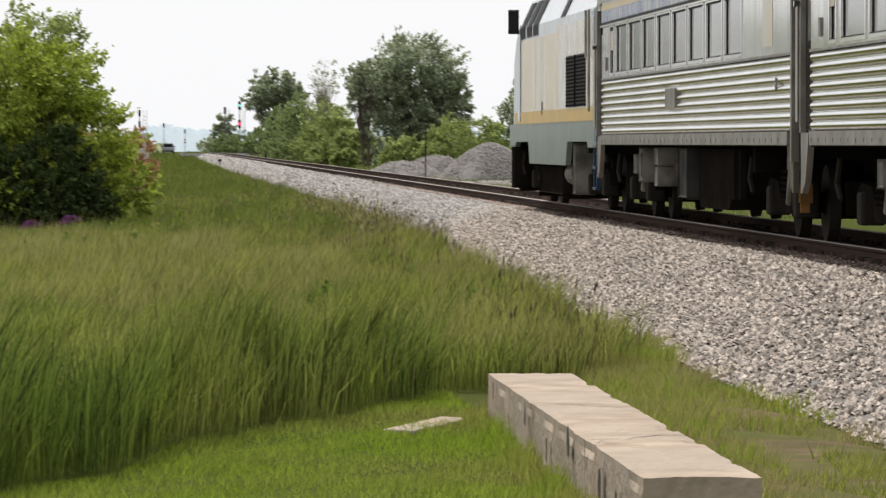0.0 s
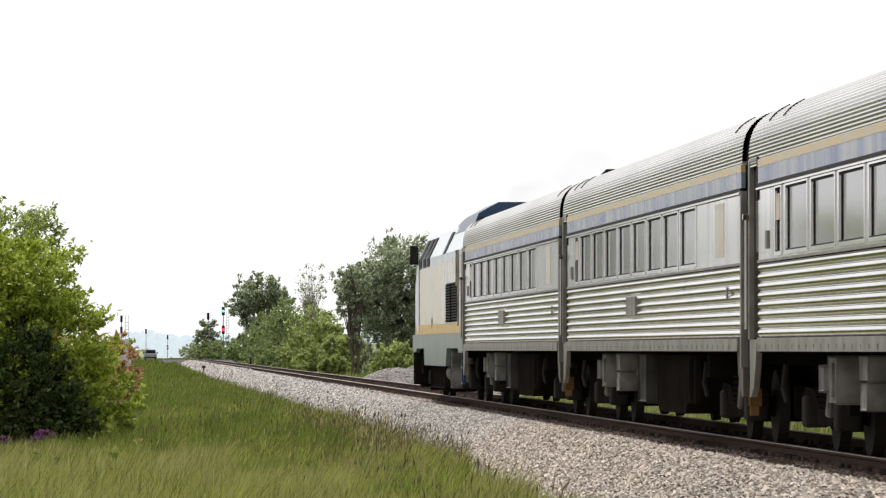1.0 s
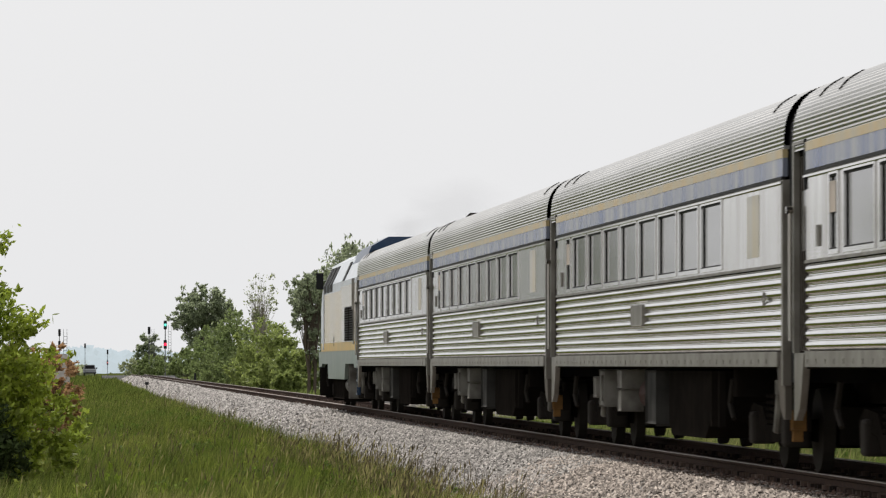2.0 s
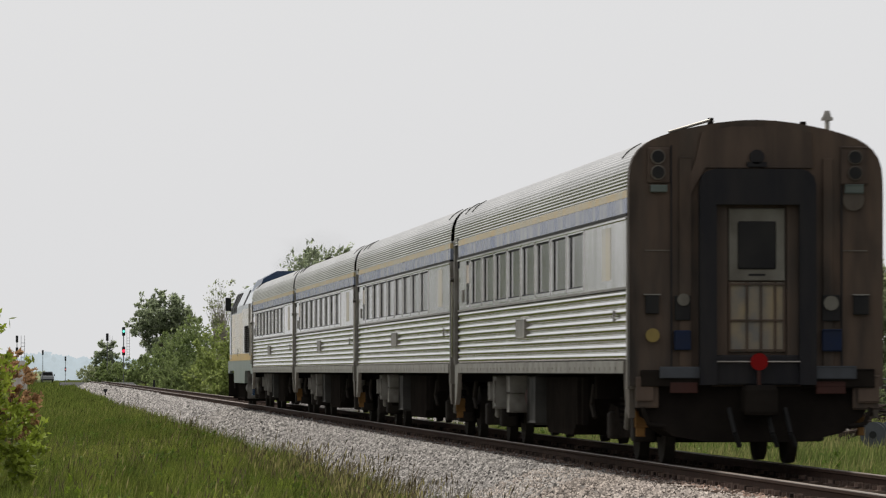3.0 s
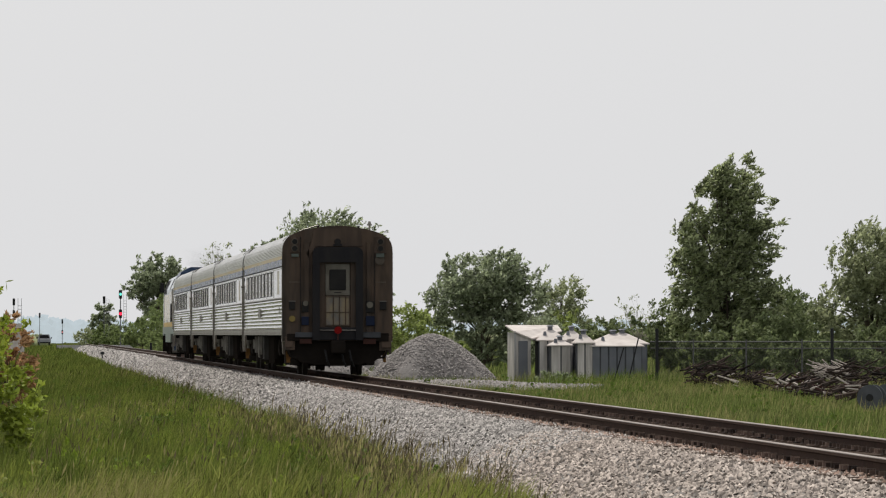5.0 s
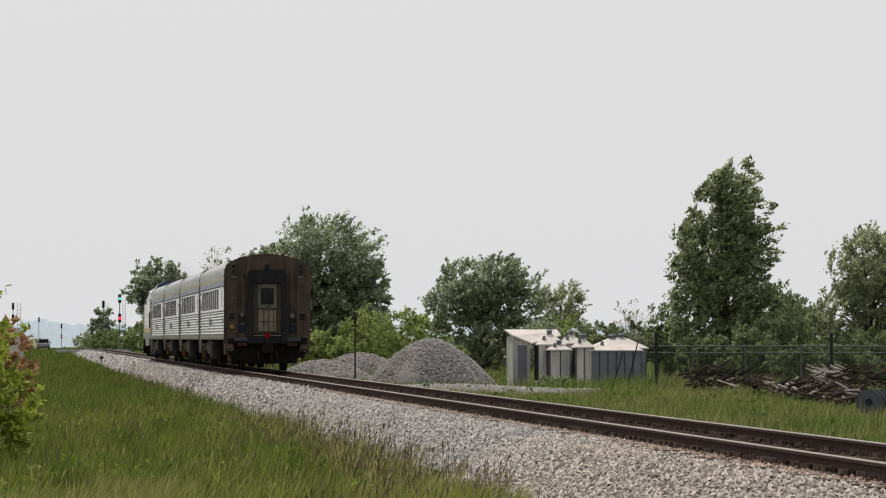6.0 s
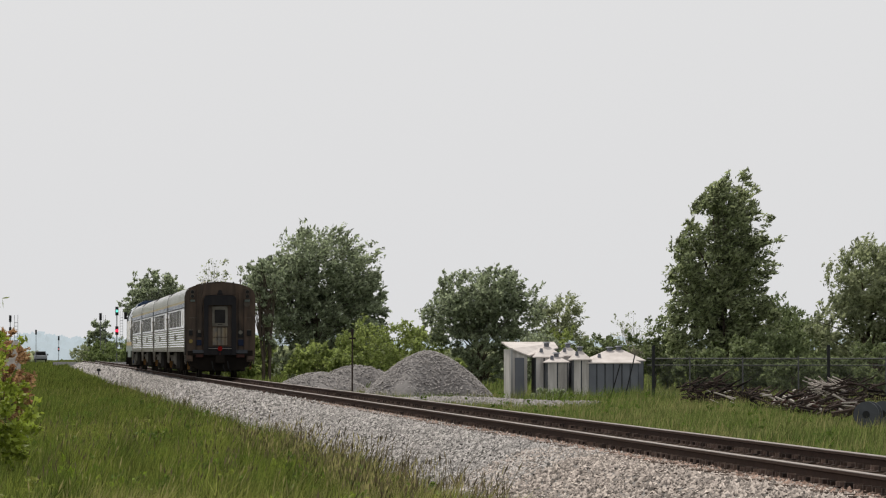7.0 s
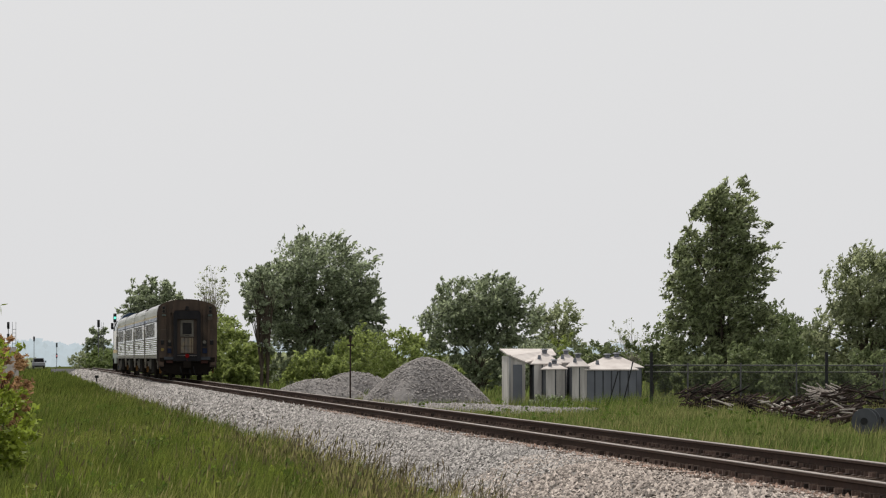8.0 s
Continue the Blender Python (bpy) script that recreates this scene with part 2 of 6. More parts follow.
M["galv"] = mat("galvanised_sheet", (0.36, 0.36, 0.36), 0.5, 0.3, colour2=(0.20, 0.195, 0.19), scale=2.6, amount=0.9, stretch=(1, 1, 0.2))
M["galv_pale"] = mat("pale_galvanised_sheet", (0.60, 0.575, 0.55), 0.55, 0.1, colour2=(0.34, 0.32, 0.30), scale=2.2, amount=0.9, stretch=(2.5, 1, 0.25))
M["galv_dark"] = mat("grey_blue_sheet", (0.155, 0.165, 0.185), 0.6, 0.1, colour2=(0.105, 0.11, 0.125), scale=1.5)
M["drum"] = mat("dark_drum_paint", (0.085, 0.09, 0.10), 0.7, colour2=(0.05, 0.052, 0.058), scale=3)
M["roof_white"] = mat("pale_roof_sheet", (0.58, 0.535, 0.505), 0.6, colour2=(0.43, 0.385, 0.36), scale=2.0, amount=0.8)
M["wire"] = mat("fence_wire", (0.12, 0.12, 0.12), 0.6, 0.3, colour2=(0.07, 0.07, 0.07), scale=3)
M["scrap"] = mat("scrap_wood", (0.028, 0.02, 0.017), 0.9, colour2=(0.055, 0.04, 0.034), scale=3, island=0.8)
M["scrap_pale"] = mat("bleached_scrap", (0.45, 0.40, 0.36), 0.85, colour2=(0.3, 0.27, 0.25), scale=3, island=0.4)
M["signal"] = mat("signal_black", (0.02, 0.021, 0.022), 0.6, colour2=(0.035, 0.035, 0.035), scale=2)
M["mast"] = mat("signal_mast_grey", (0.16, 0.165, 0.17), 0.6, 0.3, colour2=(0.1, 0.1, 0.1), scale=2)
M["lamp_red"] = glow("red_signal_lamp", (1.0, 0.02, 0.05), 3.0)
M["lamp_dim"] = glow("dim_red_signal_lamp", (0.75, 0.25, 0.25), 0.8)
M["lamp_green"] = glow("green_signal_lamp", (0.15, 0.75, 0.62), 1.2)
# distance haze is put into these two colours, which glow by themselves
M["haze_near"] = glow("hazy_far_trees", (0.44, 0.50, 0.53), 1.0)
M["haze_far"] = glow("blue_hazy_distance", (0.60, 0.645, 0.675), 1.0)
M["car_paint"] = mat("grey_car_paint", (0.26, 0.27, 0.29), 0.3, 0.2, colour2=(0.22, 0.22, 0.24), scale=1, spec=0.4)
M["asphalt"] = mat("asphalt", (0.06, 0.06, 0.062), 0.9, colour2=(0.09, 0.088, 0.085), scale=3)


# ---- mesh helpers ----
class Build:
    """Collects vertices and faces of one mesh."""

    def __init__(self):
        self.v, self.f = [], []

    def add(self, verts, faces):
        o = len(self.v)
        self.v += [tuple(p) for p in verts]
        self.f += [tuple(i + o for i in f) for f in faces]
        return self

    def box(self, x0, x1, y0, y1, z0, z1, b=0.0):
        """A box; b cuts its upright and level edges by that much."""
        if b <= 0:
            p = [(x, y, z) for x in (x0, x1) for y in (y0, y1) for z in (z0, z1)]
            return self.add(p, [(0, 1, 3, 2), (4, 6, 7, 5), (0, 4, 5, 1), (2, 3, 7, 6), (0, 2, 6, 4), (1, 5, 7, 3)])
        bm = bmesh.new()
        bmesh.ops.create_cube(bm, size=1.0)
        for v in bm.verts:
            v.co = Vector(((x0 + x1) / 2 + v.co.x * (x1 - x0), (y0 + y1) / 2 + v.co.y * (y1 - y0), (z0 + z1) / 2 + v.co.z * (z1 - z0)))
        bmesh.ops.bevel(bm, geom=list(bm.edges), offset=b, segments=2, affect="EDGES", profile=0.5)
        bm.verts.index_update()
        self.add([v.co for v in bm.verts], [[v.index for v in f.verts] for f in bm.faces])
        bm.free()
        return self

    def tube(self, a, b, r0, r1=None, n=8, caps=True):
        a, b = Vector(a), Vector(b)
        r1 = r0 if r1 is None else r1
        q = (b - a).to_track_quat("Z", "Y")
        p = []
        for c, r in ((a, r0), (b, r1)):
            for i in range(n):
                w = 2 * math.pi * i / n
                p.append(c + q @ Vector((r * math.cos(w), r * math.sin(w), 0)))
        f = [(i, (i + 1) % n, n + (i + 1) % n, n + i) for i in range(n)]
        if caps:
            f += [tuple(range(n - 1, -1, -1)), tuple(range(n, 2 * n))]
        return self.add(p, f)

    def extrude_y(self, prof, y0, y1, caps=True, closed=True):
        """A profile of (x, z) drawn along y."""
        n = len(prof)
        p = [(x, y0, z) for x, z in prof] + [(x, y1, z) for x, z in prof]
        f = [(i, (i + 1) % n, n + (i + 1) % n, n + i) for i in range(n if closed else n - 1)]
        if caps and closed:
            f += [tuple(range(n - 1, -1, -1)), tuple(range(n, 2 * n))]
        return self.add(p, f)

    def extrude_x(self, prof, x0, x1):
        """A profile of (y, z) drawn along x."""
        n = len(prof)
        p = [(x0, y, z) for y, z in prof] + [(x1, y, z) for y, z in prof]
        f = [(i, (i + 1) % n, n + (i + 1) % n, n + i) for i in range(n)]
        f += [tuple(range(n - 1, -1, -1)), tuple(range(n, 2 * n))]
        return self.add(p, f)

    def mesh(self, name):
        me = bpy.data.meshes.new(name)
        me.from_pydata(self.v, [], self.f)
        bm = bmesh.new()
        bm.from_mesh(me)
        bmesh.ops.recalc_face_normals(bm, faces=bm.faces)
        bm.to_mesh(me)
        bm.free()
        return me


def fast_mesh(name, verts, faces):
    """A mesh from numpy arrays; all faces have the same number of corners."""
    me = bpy.data.meshes.new(name)
    verts, faces = np.asarray(verts, np.float32), np.asarray(faces, np.int32)
    k = faces.shape[1]
    me.vertices.add(len(verts))
    me.vertices.foreach_set("co", verts.ravel())
    me.loops.add(faces.size)
    me.loops.foreach_set("vertex_index", faces.ravel())
    me.polygons.add(len(faces))
    me.polygons.foreach_set("loop_start", np.arange(0, faces.size, k, dtype=np.int32))
    me.polygons.foreach_set("loop_total", np.full(len(faces), k, np.int32))
    me.update(calc_edges=True)
    return me


def smooth(me, on=True):
    me.polygons.foreach_set("use_smooth", [on] * len(me.polygons))
    return me


def part(name, b, material, parent=None, label="", at=None, soft=False):
    me = b.mesh(name) if isinstance(b, Build) else b
    if not me.materials:
        me.materials.append(M[material])
    if soft:
        smooth(me)
    ob = new(name, me)
    if parent:
        ob.parent = parent
    if at is not None:
        ob.matrix_basis = at
    if label:
        ob["label"] = label
    return ob


def thing(name, label, category, group="", at=None, kind=""):
    ob = new(name)
    ob.empty_display_size = 0.2
    if at is not None:
        ob.matrix_basis = at
    return tagged(ob, label, category, group, kind)


RNG = np.random.default_rng(7)


def blade_mesh(name, pts, height, width, lean, rng, bend=0.5):
    """Grass blades: each one a narrow two-part strip that leans over."""
    n = len(pts)
    tuft = np.sin(pts[:, 0] * 2.3 + 1.3 * np.sin(pts[:, 1] * 0.9)) * np.sin(pts[:, 1] * 1.15 + pts[:, 0] * 0.8) + 0.6 * np.sin(pts[:, 0] * 5.1 - pts[:, 1] * 2.6)
    h = height * (0.5 + 0.65 * rng.random(n)) * (1 + 0.3 * tuft)
    w = width * (0.6 + 0.8 * rng.random(n))
    a = rng.random(n) * 2 * np.pi
    side = np.stack([np.cos(a) * w, np.sin(a) * w * 0.3, np.zeros(n)], 1)
    la = rng.random(n) * 2 * np.pi
    lw = lean * h * rng.random(n)
    off = np.stack([np.cos(la) * lw + (0.12 + 0.1 * tuft) * h, np.sin(la) * lw, np.zeros(n)], 1)
    up = np.stack([np.zeros(n), np.zeros(n), h], 1)
    if bend == 0:
        v = np.stack([pts - side, pts + side, pts + up + off], 1).reshape(-1, 3)
        return fast_mesh(name, v, np.arange(n * 3).reshape(-1, 3))
    mid = pts + up * 0.6 + off * 0.3
    v = np.stack([pts, mid - side, mid + side, pts + up + off], 1).reshape(-1, 3)
    i = np.arange(n) * 4
    f = np.concatenate([np.stack([i, i + 1, i + 2], 1), np.stack([i + 1, i + 3, i + 2], 1)])
    return fast_mesh(name, v, f)


def stalk_mesh(name, pts, height, rng):
    """Thin upright stalks, each with a spindle-shaped head."""
    n = len(pts)
    h = height * (0.6 + 0.7 * rng.random(n))[:, None]
    a = rng.random(n) * 2 * np.pi
    side = np.stack([np.cos(a), 0.3 * np.sin(a), np.zeros(n)], 1)
    way = np.stack([0.15 + 0.22 * rng.normal(size=n), 0.2 * rng.normal(size=n), np.ones(n)], 1)
    top = pts + way * h
    neck = pts + way * h * (0.72 + 0.1 * rng.random((n, 1)))
    mid = (top + neck) / 2
    w = side * (0.008 + 0.008 * rng.random((n, 1)))
    v = np.stack([pts - side * 0.003, pts + side * 0.003, neck + side * 0.002, neck - side * 0.002, neck, mid + w, top, mid - w], 1).reshape(-1, 3)
    i = (np.arange(n) * 8)[:, None]
    f = np.concatenate([i + np.array([[0, 1, 2, 3]]), i + np.array([[4, 5, 6, 7]])])
    return fast_mesh(name, v, f)


def stone_mesh(name, pts, size, rng):
    """Broken stones: turned, uneven four-sided points, half sunk in the bed."""
    n = len(pts)
    base = np.array([(1, 0, -0.3), (-1, 0, -0.3), (0, 1, -0.3), (0, -1, -0.3), (0, 0, 1)], float)
    v = base[None] * (0.55 + 0.9 * rng.random((n, 5, 1))) * (size * (0.55 + 0.75 * rng.random((n, 1, 1))))
    v = v + (rng.random((n, 5, 3)) - 0.5) * size * 0.7
    a = rng.random(n) * 2 * np.pi
    c, s = np.cos(a), np.sin(a)
    x, y, z = v[..., 0], v[..., 1], v[..., 2] * 0.75
    t = rng.random(n) * 1.2 - 0.6
    x, z = x * np.cos(t)[:, None] - z * np.sin(t)[:, None], x * np.sin(t)[:, None] + z * np.cos(t)[:, None]
    v = np.stack([x * c[:, None] - y * s[:, None], x * s[:, None] + y * c[:, None], z], 2) + pts[:, None]
    f = np.array([(0, 2, 4), (2, 1, 4), (1, 3, 4), (3, 0, 4)])
    f = (np.arange(n) * 5)[:, None, None] + f[None]
    return fast_mesh(name, v.reshape(-1, 3), f.reshape(-1, 3))


# ---- ground ----
BALLAST = ((5.35, -1.02), (5.9, -0.80), (7.05, -0.27), (7.45, -0.20), (8.1, -0.20), (8.3, -0.25), (9.5, -0.25), (9.75, -0.20), (10.4, -0.20), (10.8, -0.27), (11.7, -0.66))


def ground_z(x, y):
    """Height of the ground sheet, without the ballast."""
    x, y = np.asarray(x, float), np.asarray(y, float)
    z = np.where(x < TRACK_X, -1.03, -0.74)
    z = z + 0.05 * np.sin(x * 0.9 + y * 0.05) * np.cos(y * 0.11 + 1) + 0.04 * np.sin(y * 0.31 + x * 0.4)
    rise = np.clip((y - 300) / 300, 0, 1)
    return z + np.where(x < TRACK_X, 0.25, 0.0) * rise


def ballast_z(x):
    return np.interp(x, [p[0] for p in BALLAST], [p[1] for p in BALLAST])


def ground():
    xs = np.concatenate([np.array([-2500, -900, -300, -90, -40]), np.arange(-20, 5.0, 0.8), np.array([5.2, 5.5, 8.9, 8.92, 11.5]), np.arange(12, 45, 1.5), np.array([60, 90, 160, 400, 1000, 2600])])
    ys = np.concatenate([np.array([-600, -200, -90]), np.arange(-60, 130, 1.5), np.arange(130, 700, 12), np.array([760, 900, 1200, 1800, 2600, 4000])])
    X, Y = np.meshgrid(xs, ys, indexing="ij")
    Z = ground_z(X, Y)
    v = np.stack([X, Y, Z], 2).reshape(-1, 3)
    ny = len(ys)
    i, j = np.meshgrid(np.arange(len(xs) - 1), np.arange(ny - 1), indexing="ij")
    a = (i * ny + j).ravel()
    f = np.stack([a, a + ny, a + ny + 1, a + 1], 1)
    ob = part("ground", smooth(fast_mesh("ground", v, f)), "soil")
    tagged(ob, "flat grassy ground beside the railway line", "ground", kind="structure")


ground()


# ---- track ----
def track():
    bed = Build()
    prof = [(x, z) for x, z in BALLAST] + [(11.7, -1.4), (5.35, -1.4)]
    bed.extrude_y(prof, -80, 620)
    ob = part("ballast_bed", bed, "ballast")
    tagged(ob, "pale grey crushed stone ballast under the railway track", "ballast", kind="structure")
    tr = thing("railway_track", "single railway track with rusty rails on wooden ties", "railway track", kind="structure", at=pose(0, 0, 0))
    for rx in (RAIL_N, RAIL_F):
        p = [(-0.076, -0.185), (-0.076, -0.172), (-0.02, -0.155), (-0.0095, -0.14), (-0.0095, -0.055), (-0.036, -0.042), (-0.036, -0.012)]
        p = p + [(-x, z) for x, z in reversed(p)]
        r = part("rail", Build().extrude_y([(rx + x, z) for x, z in p], -80, 640), "rail_web", tr, "rusty brown steel rail")
        h = [(-0.036, -0.012), (-0.034, -0.004), (-0.022, 0.0), (0.022, 0.0), (0.034, -0.004), (0.036, -0.012)]
        part("rail_head", Build().extrude_y([(rx + x, z) for x, z in h], -80, 640), "rail_head", r, "bright worn rail top")
    tie = Build().box(-1.3, 1.3, -0.115, 0.115, -0.20, -0.168).mesh("tie")
    for i in range(300):
        part("tie", tie, "tie", tr, at=pose(TRACK_X + random.uniform(-0.03, 0.03), 30 + i * 0.53, random.uniform(-0.012, 0.008), 0, 0, random.uniform(-0.8, 0.8)))
    rest = Build()
    for i in range(-170, 500):
        y = 30 + i * 0.53
        if i < 0 or i >= 300:
            rest.box(TRACK_X - 1.3, TRACK_X + 1.3, y - 0.115, y + 0.115, -0.2, -0.168)
    part("further_ties", rest, "tie", tr)["kind"] = "stuff"
    plates = Build()
    for i in range(-100, 420):
        y = 30 + i * 0.53
        for rx in (RAIL_N, RAIL_F):
            plates.box(rx - 0.17, rx + 0.17, y - 0.09, y + 0.09, -0.17, -0.155)
            for dx in (-0.1, 0.1):
                plates.box(rx + dx - 0.03, rx + dx + 0.03, y - 0.07, y - 0.03, -0.16, -0.115)
                plates.box(rx + dx - 0.045, rx + dx + 0.045, y + 0.03, y + 0.08, -0.16, -0.105)
    part("tie_plates", plates, "spike", tr)["kind"] = "stuff"


track()


def ballast_stones():
    rng = np.random.default_rng(3)
    for name, material, x0, x1, y0, y1, n, size in (
            ("ballast_stones", "dusty_stone", 5.3, 8.05, -24, 72, 78000, 0.027), ("ballast_stones", "stone", 5.3, 8.05, 66, 130, 50000, 0.029),
            ("ballast_stones", "stone", 9.8, 11.6, 40, 160, 8000, 0.045), ("ballast_stones", "stone", 5.5, 8.05, 130, 300, 20000, 0.05), ("ballast_stones", "stone", 5.4, 8.05, 300, 600, 9000, 0.11),
            ("rusty_ballast_stones", "rust_stone", 7.75, 8.1, 5, 140, 9000, 0.035), ("rusty_ballast_stones", "rust_stone", 8.25, 9.6, 30, 140, 5000, 0.035)):
        x = x0 + (x1 - x0) * rng.random(n)
        y = y0 + (y1 - y0) * rng.random(n)
        z = ballast_z(x) + 0.012 + 0.02 * (rng.random(n) - 0.5)
        ob = part(name, stone_mesh(name, np.stack([x, y, z], 1), size, rng), material)
        tagged(ob, "loose crushed ballast stones beside the rails", "gravel", kind="stuff")


ballast_stones()


# ---- grass ----
def scatter(n, x0, x1, y0, y1, rng, keep=None, z_fn=ground_z):
    x = x0 + (x1 - x0) * rng.random(n)
    y = y0 + (y1 - y0) * rng.random(n)
    if keep is not None:
        k = keep(x, y)
        x, y = x[k], y[k]
    return np.stack([x, y, z_fn(x, y) - 0.01], 1)


def tall_edge(x):
    """Where the unmown grass begins, along the track."""
    return -3.7 + 2.9 * x + 0.5 * np.sin(x * 3.1) + 0.35 * np.sin(x * 7.7)


def patch(x, y):
    return np.sin(x * 1.7 + y * 0.21) * np.sin(y * 0.37 - x * 0.6) + 0.5 * np.sin(y * 0.9 + x * 2.3)


def grasses():
    rng = np.random.default_rng(11)
    unmown = lambda x, y: (y > tall_edge(x)) & (x < 4.45 + 1.15 * np.clip((y - 6) / 66, 0, 1) + 0.22 * np.sin(y * 0.7) + 0.16 * np.sin(y * 2.9))
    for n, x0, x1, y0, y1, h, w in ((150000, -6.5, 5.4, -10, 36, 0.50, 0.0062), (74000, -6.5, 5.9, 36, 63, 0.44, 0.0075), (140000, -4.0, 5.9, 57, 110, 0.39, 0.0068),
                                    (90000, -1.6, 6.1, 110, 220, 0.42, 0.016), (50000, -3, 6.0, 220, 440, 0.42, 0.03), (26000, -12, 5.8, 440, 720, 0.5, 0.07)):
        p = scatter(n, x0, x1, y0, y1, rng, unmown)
        # farther grass takes the copy with the shade in its colour
        ob = part("tall_grass", blade_mesh("tall_grass", p, h, w, 0.62 if y1 < 80 else 0.48, rng, 0.5 if y0 < 100 else 0), "grass" if y1 < 80 else "shaded_grass")
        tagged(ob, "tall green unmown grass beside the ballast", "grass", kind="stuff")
    seedy = lambda x, y: unmown(x, y) & ((patch(x, y) > 0.4) | ((x > 3.3 + 1.15 * np.clip((y - 6) / 66, 0, 1)) & (rng.random(len(x)) < 0.45)) | ((x < 2.0 + np.sin(y * 0.2)) & (y > 16) & (y < 57 + 5 * np.sin(x * 1.9)) & (rng.random(len(x)) < 0.5)))
    for n, x0, x1, y0, y1, h, w in ((56000, -6.5, 5.6, -1, 45, 0.60, 0.0032), (30000, -6.5, 5.6, 45, 64, 0.54, 0.0036), (13000, -6.5, 5.6, 64, 110, 0.53, 0.0036), (5000, -1.5, 5.6, 110, 260, 0.50, 0.009)):
        p = scatter(n, x0, x1, y0, y1, rng, seedy)
        ob = part("seeding_grass", blade_mesh("seeding_grass", p, h, w, 0.35, rng), "straw")
        tagged(ob, "tan seed heads standing over the green grass", "grass", kind="stuff")
    # dense foot of the unmown grass where the lawn ends
    p = scatter(110000, -6.5, 4.2, -12, 12, rng, lambda x, y: (y > tall_edge(x)) & (y < tall_edge(x) + 3.0))
    # same darkened copy, for the shade low in the grass edge
    tagged(part("tall_grass", blade_mesh("tall_grass", p, np.interp(p[:, 0], (0.4, 3.0), (0.90, 0.42)), 0.0078, 0.28, rng, 0.5), "shaded_grass"), "dense tall grass standing at the edge of the lawn", "grass", kind="stuff")
    # mown lawn and the thin turf between kerb and ballast
    mown = lambda x, y: (y < tall_edge(x) + 0.3) & (x < 2.62)
    p = scatter(130000, -3, 2.7, -16, 8, rng, mown)
    tagged(part("lawn_grass", blade_mesh("lawn_grass", p, 0.07, 0.006, 0.8, rng, 0), "lawn"), "short mown bright green lawn grass", "grass", kind="stuff")
    p = scatter(60000, 3.2, 6.0, -17, 40, rng, lambda x, y: (x < 5.3 + 0.4 * np.sin(y * 0.6)) & (patch(x * 2, y * 2) > np.where(y < 2, -0.25, -0.55)))
    tagged(part("verge_grass", blade_mesh("verge_grass", p, 0.13, 0.007, 0.8, rng, 0), "lawn"), "thin weedy grass between the kerb and the ballast", "grass", kind="stuff")
    p = np.concatenate([scatter(2600, 2.42, 2.66, -13.2, 0, rng), scatter(2600, 2.5, 3.4, -13.8, -12.55, rng), scatter(1600, 3.24, 3.5, -13, 0, rng)])
    tagged(part("kerb_grass", blade_mesh("kerb_grass", p, 0.17, 0.006, 0.8, rng, 0), "lawn"), "grass tufts along the foot of the kerb", "grass", kind="stuff")
    p = scatter(34000, 3.25, 5.7, -17, 30, rng, lambda x, y: patch(x * 1.5 + 2, y * 1.3) > 0.0)
    tagged(part("dry_grass", blade_mesh("dry_grass", p, 0.15, 0.005, 0.9, rng, 0), "straw"), "dry yellow grass between the kerb and the ballast", "grass", kind="stuff")
    # weeds at the foot of the ballast
    edge = lambda x, y: x < 4.6 + 1.15 * np.clip((y - 6) / 66, 0, 1) + 0.35 * np.sin(y * 0.83) + 0.3 * np.sin(y * 2.1)
    bank = lambda x, y: np.maximum(ground_z(x, y), ballast_z(x))
    for n, y0, y1, w in ((4000, 10, 58, 0.004), (17000, 58, 120, 0.0048), (4000, 120, 300, 0.009)):
        p = scatter(n, 3.9, 6.1, y0, y1, rng, lambda x, y: edge(x, y) & (patch(x * 1.6, y * 0.8) > -0.35) & (x > 3.6 + 1.15 * np.clip((y - 6) / 66, 0, 1)), bank)
        ob = part("ballast_weeds", blade_mesh("ballast_weeds", p, 0.41, w, 0.75, rng), "weed")
        tagged(ob, "dark dry weed stalks at the edge of the ballast", "weeds", kind="stuff")
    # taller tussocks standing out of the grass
    for n, y0, y1, h, w, look_of in ((260, 64, 112, 0.62, 0.007, "shaded_grass"), (150, 66, 125, 0.55, 0.008, "lawn"), (120, 112, 220, 0.6, 0.012, "shaded_grass"), (90, 20, 64, 0.62, 0.006, "grass")):
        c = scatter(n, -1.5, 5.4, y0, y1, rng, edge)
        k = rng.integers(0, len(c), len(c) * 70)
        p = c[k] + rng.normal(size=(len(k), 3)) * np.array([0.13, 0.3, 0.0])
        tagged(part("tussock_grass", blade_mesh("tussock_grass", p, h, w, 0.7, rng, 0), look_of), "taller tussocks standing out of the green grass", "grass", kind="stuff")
    p = scatter(5000, 18.2, 25.0, 184, 194, rng, lambda x, y: patch(x, y * 0.5) > -0.6)
    tagged(part("verge_grass", blade_mesh("verge_grass", p, 0.5, 0.014, 0.7, rng, 0), "verge"), "tall rough grass before the metal sheds", "grass", kind="stuff")
    # stalks with seed heads, thickest beside the ballast
    for n, x0, x1, y0, y1, h, look_of in ((2600, 4.3, 6.0, 62, 112, 0.50, "weed"), (1500, 4.2, 5.9, 62, 112, 0.52, "straw"), (900, 3.2, 5.2, 8, 62, 0.55, "weed"), (1300, 0.0, 4.6, 66, 130, 0.56, "weed"), (500, -2.0, 4.6, 50, 130, 0.58, "straw"), (500, 4.6, 6.1, 112, 220, 0.5, "weed")):
        p = scatter(n, x0, x1, y0, y1, rng, lambda x, y: edge(x, y) & (patch(x * 1.3 + 1, y * 0.9) > -0.25), bank)
